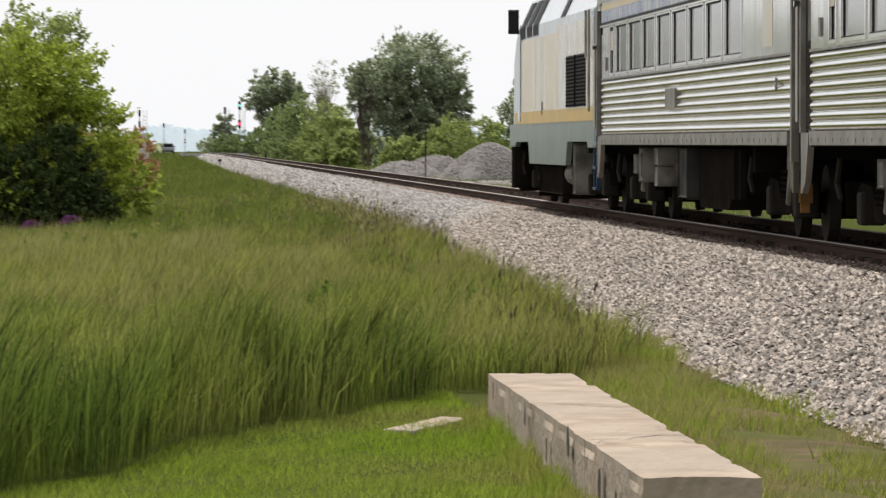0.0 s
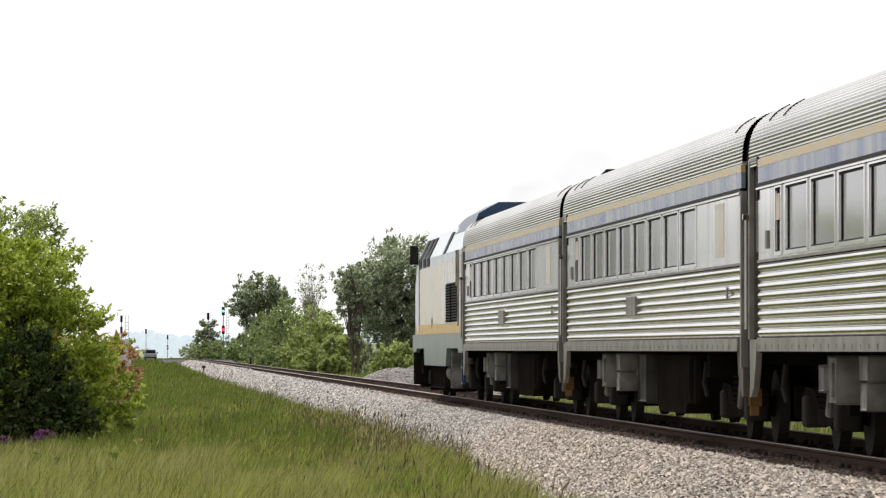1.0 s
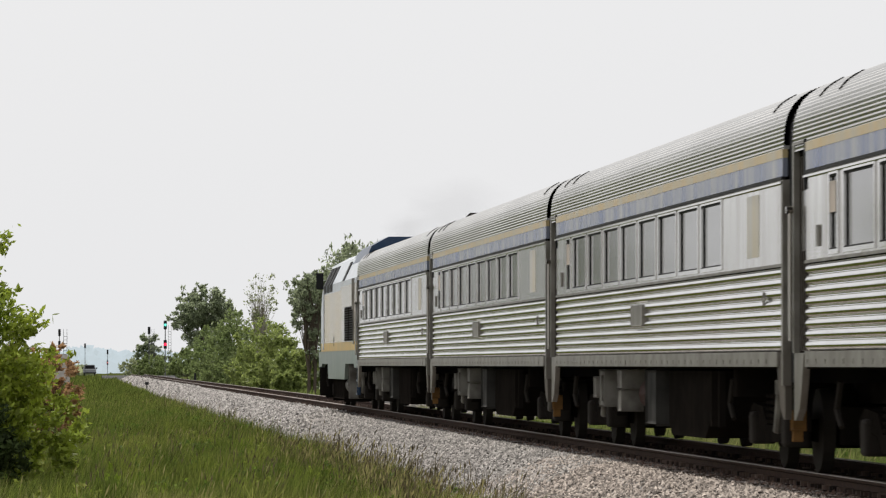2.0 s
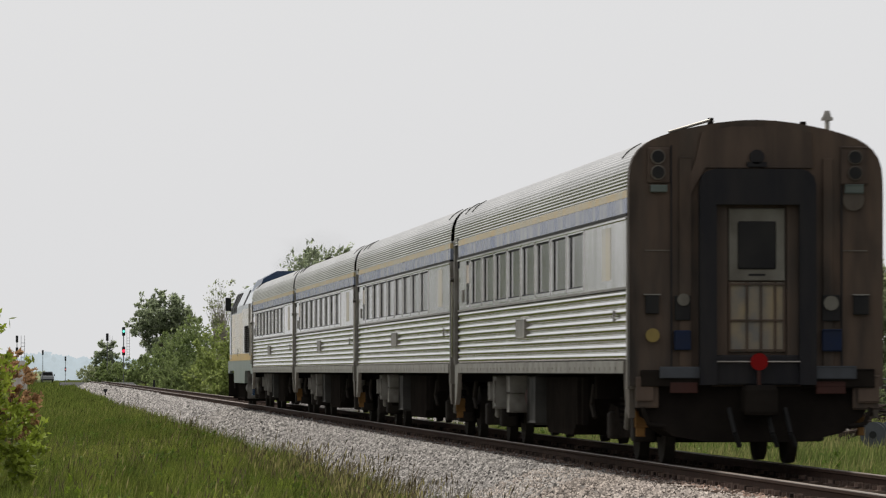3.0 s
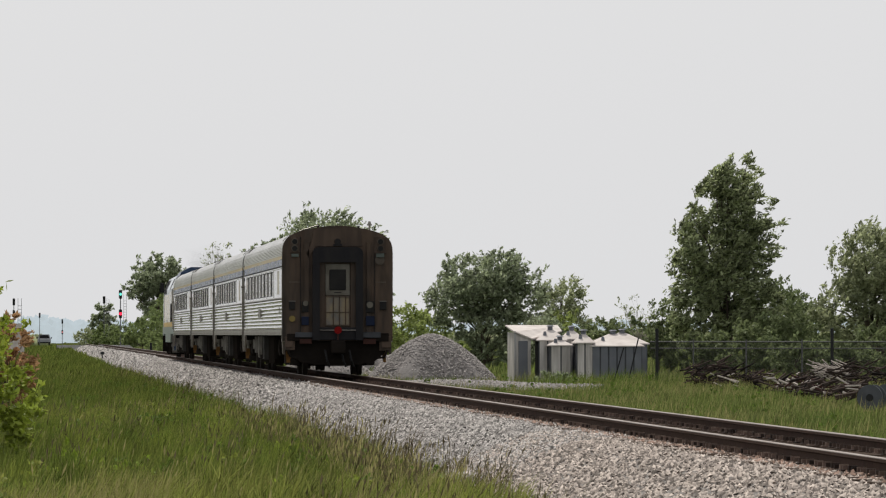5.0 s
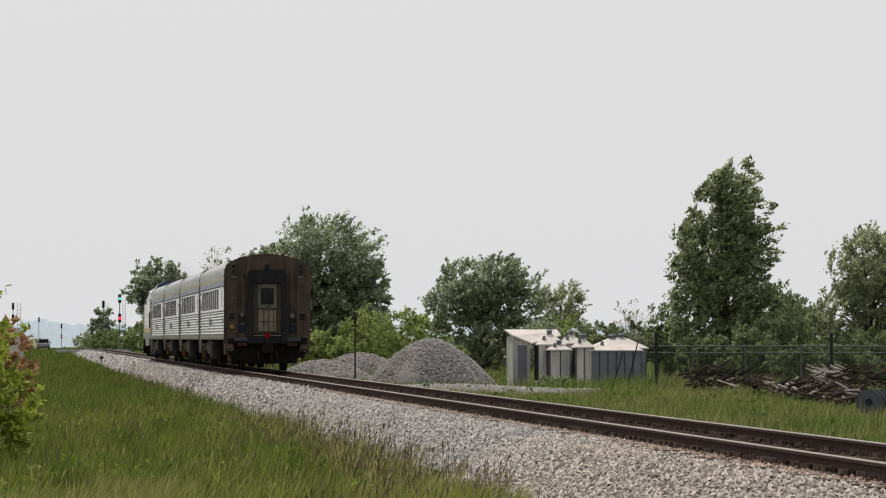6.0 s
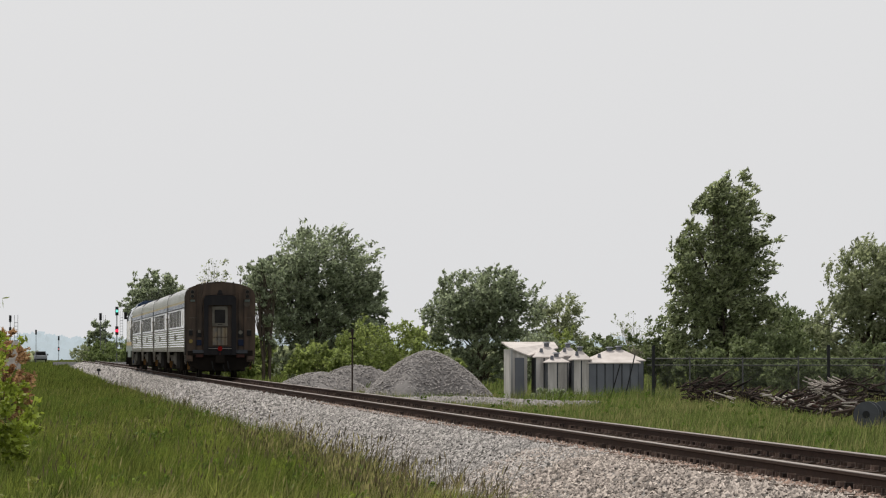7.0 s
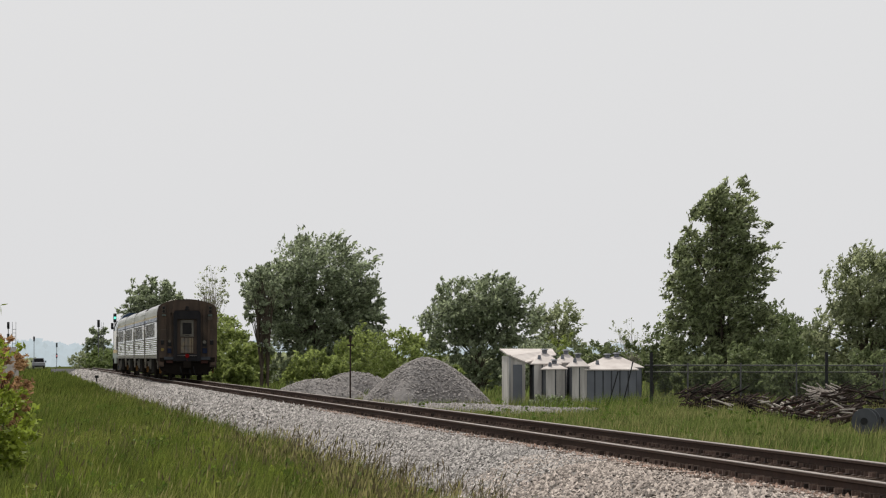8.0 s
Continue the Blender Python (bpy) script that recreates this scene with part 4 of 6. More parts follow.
def truck(parent, y, wheelbase=2.6, wheel_r=0.46):
    """Two-axle bogie: frame, springs, axle boxes, wheels."""
    for side in (-1, 1):
        f = Build()
        x = side * 1.06
        f.extrude_x([(y - 1.95, 0.62), (y - 1.6, 0.74), (y - 0.8, 0.70), (y - 0.5, 0.50), (y + 0.5, 0.50), (y + 0.8, 0.70), (y + 1.6, 0.74), (y + 1.95, 0.62),
                     (y + 1.95, 0.45), (y + 1.5, 0.52), (y + 0.8, 0.47), (y + 0.5, 0.32), (y - 0.5, 0.32), (y - 0.8, 0.47), (y - 1.5, 0.52), (y - 1.95, 0.45)], x - 0.07, x + 0.07)
        part("bogie_frame", f, "grime", parent, "grimy cast bogie side frame")
        for dy in (-wheelbase / 2, wheelbase / 2):
            part("axle_box", Build().box(x - 0.14, x + 0.14, y + dy - 0.17, y + dy + 0.17, 0.28, 0.64, 0.04), "wheel", parent)
            w = part("wheel", Build().tube((side * 0.70, y + dy, 0.0 + wheel_r), (side * 0.83, y + dy, wheel_r), wheel_r, wheel_r - 0.01, 24), "wheel", parent)
            part("hub", Build().tube((side * 0.83, y + dy, wheel_r), (side * 0.93, y + dy, wheel_r), 0.13, 0.1, 12), "grime", w)
        for dy in (-0.35, 0.0, 0.35):
            s = Build()
            for k in range(5):
                s.tube((x, y + dy, 0.52 + k * 0.07), (x, y + dy, 0.555 + k * 0.07), 0.095, 0.095, 10)
            part("spring", s, "grime", parent)
        part("shock_absorber", Build().tube((side * 1.22, y - 1.35, 0.95), (side * 1.2, y - 0.9, 0.45), 0.05, 0.05, 8).tube((side * 1.22, y - 1.5, 0.85), (side * 1.22, y - 1.5, 1.0), 0.09, 0.09, 8), "box_grey", parent)
        part("hose", Build().tube((side * 1.3, y + 2.0, 1.0), (side * 1.32, y + 2.12, 0.72), 0.035, 0.035, 6).tube((side * 1.32, y + 2.12, 0.72), (side * 1.3, y + 1.95, 0.55), 0.035, 0.03, 6), "wheel", parent)
    # added dark bulk; keeps light from showing through the bogie
    part("brake_rigging", Build().box(-0.66, 0.66, y - 1.75, y + 1.75, 0.30, 0.72, 0.04).box(-0.98, 0.98, y - 0.75, y + 0.75, 0.26, 0.9, 0.04), "grime", parent, "dark bulk added inside the bogie")
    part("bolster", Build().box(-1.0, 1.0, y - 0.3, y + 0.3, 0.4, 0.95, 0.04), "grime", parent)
    for dy in (-wheelbase / 2, wheelbase / 2):
        part("axle", Build().tube((-0.75, y + dy, wheel_r), (0.75, y + dy, wheel_r), 0.085, 0.085, 10), "grime", parent)


def coach(label, at):
    """A passenger coach; y = 0 at its rear end, its front at CAR_L."""
    c = thing("passenger_coach", label, "train coach", "coaches of the train", at)
    e0, e1 = 0.18, CAR_L - 0.18
    # shell: floor, ends, inner walls
    shell = Build()
    body = [(-1.47, 1.12), (-1.47, 3.28)] + [(x * 0.965, z - 0.03) for x, z in roof_profile()[1:-1]] + [(1.47, 3.28), (1.47, 1.12)]
    shell.extrude_y(body, e0 + 0.02, e1 - 0.02)
    part("shell", shell, "grime", c)
    # roof with lengthwise ribs
    prof = []
    pts = roof_profile(190)
    for i, (x, z) in enumerate(pts):
        nx, nz = x / 1.5, max((z - 3.3) / 0.9, 0.05)
        k = 0.008 if i % 2 else 0.0
        ln = math.hypot(nx, nz)
        prof.append((x - nx / ln * k, z - nz / ln * k))
    part("roof", Build().extrude_y(prof, e0, e1, caps=False, closed=False), "steel_roof", c, "ribbed stainless steel roof")
    for side in (-1, 1):
        # lower flutes, sill and skirt
        part("side_fluting", Build().extrude_y(fluted(1.30, 2.16, 8, 1.50, 0.036, side), e0 + 0.1, e1 - 0.98, caps=False, closed=False), "steel_flute", c, soft=True, label="fluted stainless steel lower side")
        sill = Build().box(side * 1.46, side * 1.535, e0 + 0.42, e1 - 0.9, 1.14, 1.296)
        for i in range(40):
            y = 1.4 + i * 0.59
            sill.box(side * 1.535, side * 1.541, y, y + 0.05, 1.17, 1.22)
        part("sill", sill, "steel_dull", c, "dull grimy steel side sill")
        # window band: rails above and below, piers between the openings
        band = Build()
        xs = (side * 1.47, side * 1.522)
        band.box(*xs, e0, e1 - 0.95, 2.165, WB)
        band.box(*xs, e0, e1 - 0.95, WT, 3.05)
        edges = sorted([(y, y + w) for y, w in WINDOWS] + [(22.45, 23.0)])
        at_y = e0
        for a, b in edges + [(e1 - 0.95, e1)]:
            band.box(*xs, at_y, a, WB, WT)
            at_y = b
        part("window_band", band, "steel", c, "plain stainless steel panel between windows")
        part("window_trim", Build().box(side * 1.522, side * 1.54, e0, e1 - 0.95, 2.165, 2.195).box(side * 1.522, side * 1.532, e0, e1 - 0.95, 3.035, 3.05), "steel_dull", c)
        for a, b in edges:
            w = part("window", Build().box(side * 1.485, side * 1.495, a, b, WB, WT), "pane", c, "grey tinted window")
            fr = Build()
            for y0, y1, z0, z1 in ((a - 0.03, b + 0.03, WB - 0.03, WB + 0.015), (a - 0.03, b + 0.03, WT - 0.015, WT + 0.03), (a - 0.03, a + 0.035, WB + 0.015, WT - 0.015), (b - 0.035, b + 0.03, WB + 0.015, WT - 0.015)):
                fr.box(side * 1.5, side * 1.534, y0, y1, z0, z1)
            part("window_frame", fr, "steel_flute", w)
            gk = Build()
            for y0, y1, z0, z1 in ((a + 0.035, b - 0.035, WB + 0.015, WB + 0.035), (a + 0.035, b - 0.035, WT - 0.035, WT - 0.015), (a + 0.035, a + 0.06, WB + 0.035, WT - 0.035), (b - 0.05, b - 0.035, WB + 0.035, WT - 0.035)):
                gk.box(side * 1.49, side * 1.508, y0, y1, z0, z1)
            part("gasket", gk, "black", w)
        # letter board with the blue and yellow stripes
        part("bright_rail", Build().box(side * 1.522, side * 1.556, e0, e1 - 0.95, 3.012, 3.033), "steel_flute", c)
        part("drip_rail", Build().box(side * 1.50, side * 1.545, e0, e1 - 0.95, 3.05, 3.085), "black", c)
        part("blue_stripe", Build().box(side * 1.48, side * 1.532, e0, e1 - 0.96, 3.085, 3.275), "blue", c, "blue stripe above the windows with painted reflection streaks")
        part("yellow_stripe", Build().box(side * 1.48, side * 1.535, e0, e1 - 0.96, 3.275, 3.365), "yellow", c, "thin yellow stripe below the roof")
        part("eave", Build().box(side * 1.46, side * 1.52, e0, e1, 3.365, 3.40), "steel_roof", c)
        # recessed vestibule door at the front end, step skirts at both ends
        part("vestibule_panel", Build().box(side * 1.40, side * 1.44, e1 - 0.95, e1, 1.28, 3.365), "brown_end", c)
        d = part("vestibule_door", Build().box(side * 1.43, side * 1.47, e1 - 0.80, e1 - 0.14, 1.3, 3.25, 0.004), "vestibule", c, "dull bronze-grey vestibule door")
        part("door_window", Build().box(side * 1.465, side * 1.476, e1 - 0.62, e1 - 0.32, 2.3, 2.9), "pane", d)
        part("door_pillar", Build().box(side * 1.44, side * 1.53, e1 - 0.12, e1 - 0.02, 1.28, 3.365), "steel_dull", c)
        part("door_edge", Build().box(side * 1.44, side * 1.538, e1 - 0.95, e1 - 0.88, 2.9, 3.40), "black", c)
        part("door_head", Build().box(side * 1.44, side * 1.53, e1 - 0.95, e1, 3.365, 3.395), "steel_dull", c)
        part("grab_rail", Build().tube((side * 1.56, e1 - 0.06, 1.4), (side * 1.56, e1 - 0.06, 2.75), 0.02).tube((side * 1.50, e1 - 0.06, 2.72), (side * 1.60, e1 - 0.06, 2.72), 0.04), "steel", c)
        part("end_post", Build().box(side * 1.45, side * 1.537, e0 - 0.02, e0 + 0.1, 0.95, 3.05), "steel_dull", c)
        for y0, y1, s in ((e0, e0 + 1.25, 1), (e1 - 1.25, e1, -1)):
            yy = (y0, y0 + 0.42) if s > 0 else (y1 - 0.42, y1)
            k = (yy[0], yy[1]) if s > 0 else (yy[1], yy[0])
            part("step_skirt", Build().extrude_x([(k[0], 1.28), (k[1] + 0.25 * s, 1.28), (k[1] + 0.1 * s, 0.95), (k[1] - 0.05 * s, 0.72), (k[0] + 0.1 * s, 0.60), (k[0], 0.60)], side * 1.44, side * 1.51), "steel_dull" if s < 0 else "vestibule", c, "curved dull step skirt at the coach end")
        part("yellow_panel", Build().box(side * 1.522, side * 1.526, 2.05, 3.0, 2.3, 2.96), "logo_yellow", c, "faded yellow square panel")
        part("orange_panel", Build().box(side * 1.522, side * 1.526, CAR_L - 3.1, CAR_L - 2.65, 2.62, 2.92), "logo_orange", c, "faded orange panel")
        part("handle_ring", Build().box(side * 1.52, side * 1.535, CAR_L - 2.05, CAR_L - 1.9, 2.32, 2.52, 0.005), "steel_dull", c)
        part("door_pull", Build().box(side * 1.53, side * 1.55, 1.5, 1.72, 1.83, 1.855).box(side * 1.53, side * 1.55, 1.56, 1.59, 1.78, 1.92), "steel_dull", c)
        part("service_panel", Build().box(side * 1.49, side * 1.548, CAR_L - 12.8, CAR_L - 11.5, 1.66, 1.92, 0.006), "steel_dull", c, "dull square service panel")
        # equipment below the floor
        part("battery_box", Build().box(side * 1.1, side * 1.40, CAR_L - 6.9, CAR_L - 6.25, 0.60, 1.08, 0.02).box(side * 1.1, side * 1.44, CAR_L - 6.25, CAR_L - 5.85, 0.72, 0.98, 0.02).box(side * 1.40, side * 1.43, CAR_L - 6.65, CAR_L - 6.5, 0.66, 1.02), "box_grey", c, "pale grey equipment box")
        part("air_tank", Build().tube((side * 1.0, CAR_L - 11.8, 0.78), (side * 1.0, CAR_L - 9.6, 0.78), 0.24, 0.24, 14), "rust_red", c, "rusty red air tank")
        part("small_box", Build().box(side * 1.1, side * 1.42, CAR_L - 9.3, CAR_L - 8.7, 0.85, 1.09, 0.015).box(side * 1.15, side * 1.42, CAR_L - 9.25, CAR_L - 8.8, 0.55, 0.82, 0.015), "box_grey", c)
        part("vent_panel", Build().box(side * 1.2, side * 1.44, CAR_L - 13.6, CAR_L - 12.4, 0.42, 1.09, 0.03), "panel_grey", c, "grey hanging equipment panel")
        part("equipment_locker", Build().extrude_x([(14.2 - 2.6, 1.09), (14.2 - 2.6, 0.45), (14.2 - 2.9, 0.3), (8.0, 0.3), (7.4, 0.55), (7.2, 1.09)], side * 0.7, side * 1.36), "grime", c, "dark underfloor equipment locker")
        for hy in (6.2, 6.9):
            part("hanger", Build().box(side * 1.35, side * 1.42, hy, hy + 0.13, 0.45, 1.09), "grime", c)
        part("coupler_lug", Build().box(side * 1.28, side * 1.38, 0.42, 0.6, 0.5, 0.68, 0.02).box(side * 1.3, side * 1.38, 0.45, 0.55, 0.38, 0.5, 0.01), "ochre", c, "ochre rusty step bracket")
        # roof end grilles
        for y in (1.5, CAR_L - 2.8, CAR_L - 1.5):
            pts2 = roof_profile(40)[5:9] if side < 0 else roof_profile(40)[-9:-5]
            g = Build()
            for (xa, za), (xb, zb) in zip(pts2[:-1], pts2[1:]):
                g.tube((xa, y, za), (xb, y, zb), 0.015, 0.015, 6)
            part("roof_vent_slot", g, "panel_grey", c)
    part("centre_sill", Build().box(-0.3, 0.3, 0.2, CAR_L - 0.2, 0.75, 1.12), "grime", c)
    # added filler block; keeps daylight from showing below the coach floor
    part("underfloor_tank", Build().box(-0.68, 0.68, 6.6, 19.0, 0.34, 1.11, 0.05), "grime", c, "dark fill block added below the floor")
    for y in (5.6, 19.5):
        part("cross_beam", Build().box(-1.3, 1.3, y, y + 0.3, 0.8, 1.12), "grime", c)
    truck(c, 3.9)
    truck(c, CAR_L - 3.9)
    # end diaphragm and coupler
    diaphragm(c, e1, CAR_L + 0.12)
    return c


def diaphragm(c, y0, y1):
    part("diaphragm", Build().box(-0.62, 0.62, y0, y1, 1.05, 3.45, 0.03).extrude_y([(-1.45, 0.98)] + [(x * 0.96, z - 0.03) for x, z in roof_profile(36)] + [(1.45, 0.98)], y0 + 0.02, y1 + 0.2), "dark_end", c, "black gangway diaphragm")
    part("coupler", Build().box(-0.14, 0.14, y0 - 0.1, y1 + 0.1, 0.7, 0.98, 0.04), "grime", c)


def coach_end(c):
    """The visible rear end of the last coach."""
    e = part("end_wall", Build().extrude_y([(-1.53, 0.98)] + [(x * 1.006, z + 0.004) for x, z in roof_profile(36)] + [(1.53, 0.98)], -0.02, 0.2), "brown_end", c, "brown grimy end wall")
    for side in (-1, 1):
        part("corner_post", Build().box(side * 0.80, side * 0.92, -0.06, -0.02, 1.0, 3.75, 0.01), "brown_end", c)
        m = part("marker_light", Build().box(side * 1.32, side * 1.04, -0.05, -0.02, 3.44, 3.88, 0.02), "brown_hood", c, "twin marker light housing")
        for z in (3.57, 3.76):
            part("lens_ring", Build().tube((side * 1.19, -0.085, z), (side * 1.19, -0.05, z), 0.09, 0.09, 18), "vestibule", m)
            part("lens", Build().tube((side * 1.19, -0.095, z), (side * 1.19, -0.05, z), 0.075, 0.075, 14), "black", m)
        part("bracket", Build().box(side * 1.28, side * 1.08, -0.08, -0.02, 3.33, 3.42, 0.01), "green_plate", c)
        part("end_seam", Build().box(side * 1.02, side * 1.035, -0.045, -0.02, 1.0, 3.9), "dark_end", c)
        part("panel_rail", Build().box(side * 1.34, side * 1.04, -0.03, -0.02, 2.62, 2.635), "vestibule", c)
        part("pale_edge", Build().box(side * 1.36, side * 1.16, -0.085, -0.02, 2.085, 2.10), "box_grey", c)
        part("apron_plate", Build().box(side * 1.18, side * 0.60, -0.14, -0.1, 1.08, 1.22, 0.01), "blue_grey_plate", c, "blue-grey apron plate")
        part("step_box", Build().box(side * 1.46, side * 1.24, -0.08, 0.02, 0.80, 1.10, 0.02), "brown_hood", c)
        part("receptacle", Build().box(side * 1.34, side * 1.18, -0.08, -0.02, 1.86, 2.08, 0.01), "black", c)
        part("receptacle_lower", Build().box(side * 0.99, side * 0.80, -0.09, -0.02, 1.78, 2.08, 0.01), "black", c)
        part("junction_box", Build().box(side * 1.0, side * 0.80, -0.12, -0.02, 1.42, 1.66, 0.015), "dark_blue_box", c, "dark blue receptacle box")
        part("buffer_beam", Build().box(side * 1.40, side * 0.55, -0.1, -0.02, 0.98, 1.18, 0.015), "grime", c)
        part("step_well", Build().box(side * 1.45, side * 1.18, -0.04, 0.3, 0.72, 1.02, 0.02), "brown_end", c)
        part("reflector", Build().box(side * 1.05, side * 0.72, -0.11, -0.06, 0.90, 1.03, 0.01), "rust_red", c)
        part("step_iron", Build().tube((side * 1.38, -0.05, 0.72), (side * 1.30, -0.05, 0.52), 0.03).tube((side * 1.30, -0.05, 0.52), (side * 1.1, -0.05, 0.50), 0.03), "grime", c)
    hood = [(-0.62, 3.63), (-0.80, 3.30), (-0.86, 3.42), (-0.74, 3.70), (-0.66, 4.06), (-0.3, 4.13), (0.3, 4.13), (0.66, 4.06), (0.68, 3.63)]
    part("gangway_hood", Build().extrude_y(hood, -0.06, -0.02), "brown_hood", c, "faded brown panel over the gangway")
    part("hood_lamp", Build().tube((0, -0.1, 3.76), (0, -0.06, 3.76), 0.09, 0.09, 14).box(-0.12, 0.12, -0.1, -0.06, 3.64, 3.70), "dark_end", c)
    part("end_roof_rail", Build().tube((-1.05, 0.05, 4.06), (-0.55, 0.05, 4.21), 0.018), "steel_dull", c)
    part("yellow_receptacle", Build().tube((-1.26, -0.1, 1.60), (-1.26, -0.03, 1.60), 0.085, 0.075, 16), "dull_yellow", c, "dull yellow round receptacle")
    part("white_disc", Build().tube((-0.89, -0.11, 2.03), (-0.89, -0.06, 2.03), 0.075, 0.07, 16), "door_pale", c)
    part("white_disc", Build().tube((0.89, -0.12, 1.99), (0.89, -0.06, 1.99), 0.09, 0.085, 16), "door_pale", c, "round pale end lamp")
    part("oval_plate", Build().tube((1.17, -0.06, 3.24), (1.17, -0.02, 3.24), 0.13, 0.12, 18), "vestibule", c)
    # gangway: black frame round a recessed door
    fr = Build()
    fr.box(-0.70, -0.50, -0.20, -0.02, 1.0, 3.18).box(0.50, 0.70, -0.20, -0.02, 1.0, 3.18)
    fr.extrude_y([(-0.70, 3.18), (-0.70, 3.42), (-0.675, 3.52), (-0.61, 3.585), (-0.52, 3.61), (0.52, 3.61), (0.61, 3.585), (0.675, 3.52), (0.70, 3.42), (0.70, 3.18)], -0.20, -0.02)
    fr.box(-0.62, 0.62, -0.14, -0.02, 1.0, 1.36, 0.02)
    part("gangway_frame", fr, "dark_end", c, "black gangway frame round the end door")
    for sx in (-1, 1):
        part("gangway_jamb", Build().box(sx * 0.50, sx * 0.36, -0.08, -0.025, 1.36, 3.18), "brown_end", c)
    d = part("end_door", Build().box(-0.34, 0.34, -0.06, -0.022, 2.26, 3.14, 0.012), "door_pale", c, "pale grey end door with a dark window")
    part("door_window", Build().box(-0.23, 0.23, -0.075, -0.05, 2.40, 2.98, 0.02), "black", d)
    part("number_bar", Build().box(-0.10, 0.10, -0.066, -0.055, 2.32, 2.345), "black", d)
    g = part("folding_gate", Build().box(-0.34, 0.34, -0.05, -0.022, 1.40, 2.24), "ochre_pale", c, "pale folding gate with bars")
    for x in (-0.33, -0.12, 0.05, 0.22, 0.33):
        part("gate_bar", Build().box(x - 0.014, x + 0.014, -0.07, -0.05, 1.40, 2.24), "brown_end", g)
    for z in (1.42, 1.78, 2.22):
        part("gate_rail", Build().box(-0.34, 0.34, -0.075, -0.055, z - 0.012, z + 0.012), "brown_end", g)
    part("safety_bar", Build().tube((-0.55, -0.18, 1.28), (0.55, -0.18, 1.28), 0.012), "steel_dull", c)
    t = part("tail_marker", Build().tube((0.0, -0.26, 1.28), (0.0, -0.21, 1.28), 0.105, 0.10, 20), "red", c, "red round tail marker")
    part("marker_stem", Build().box(-0.02, 0.02, -0.25, -0.21, 0.98, 1.18), "rust_red", t)
    part("coupler_head", Build().box(-0.2, 0.2, -0.5, -0.02, 0.62, 1.0, 0.06), "grime", c)
    part("underside", Build().extrude_y([(-1.42, 1.0), (-1.36, 0.62), (-1.0, 0.38), (-0.6, 0.31), (0.6, 0.31), (1.05, 0.42), (1.3, 0.62), (1.44, 0.98)], 0.05, 1.4), "grime", c)
    for x in (-0.35, 0.1, 0.32):
        part("air_hose", Build().tube((x, -0.15, 0.72), (x + 0.05, -0.3, 0.42), 0.03).tube((x + 0.05, -0.3, 0.42), (x + 0.12, -0.2, 0.26), 0.03), "black", c)
    part("roof_lamp", Build().tube((0.90, 0.25, 3.95), (0.90, 0.25, 4.22), 0.03).tube((0.90, 0.25, 4.22), (0.90, 0.25, 4.26), 0.075, 0.07, 12).tube((0.90, 0.25, 4.26), (0.90, 0.25, 4.34), 0.055, 0.03, 12), "steel_dull", c, "small roof beacon")
    part("roof_bracket", Build().box(-0.56, -0.50, 0.1, 0.2, 4.1, 4.24), "grime", c)
    part("roof_bracket", Build().box(0.56, 0.62, 0.1, 0.2, 4.08, 4.2), "grime", c)


M["panel_grey"] = mat("grimy_grey_panel", (0.05, 0.048, 0.045), 0.7, 0.0, colour2=(0.018, 0.017, 0.016), scale=2.0, amount=0.9, spec=0.03)
M["blue_grey_plate"] = mat("blue_grey_plate", (0.055, 0.06, 0.068), 0.6, colour2=(0.03, 0.03, 0.032), scale=3, spec=0.1)
M["dull_yellow"] = mat("dull_yellow_paint", (0.20, 0.15, 0.05), 0.6, colour2=(0.13, 0.10, 0.04), scale=5)
M["ochre_pale"] = mat("pale_gate_mesh", (0.22, 0.175, 0.11), 0.6, colour2=(0.10, 0.105, 0.11), scale=2.2, amount=0.9, stretch=(1.5, 1, 1))

LOCO_L = 20.7


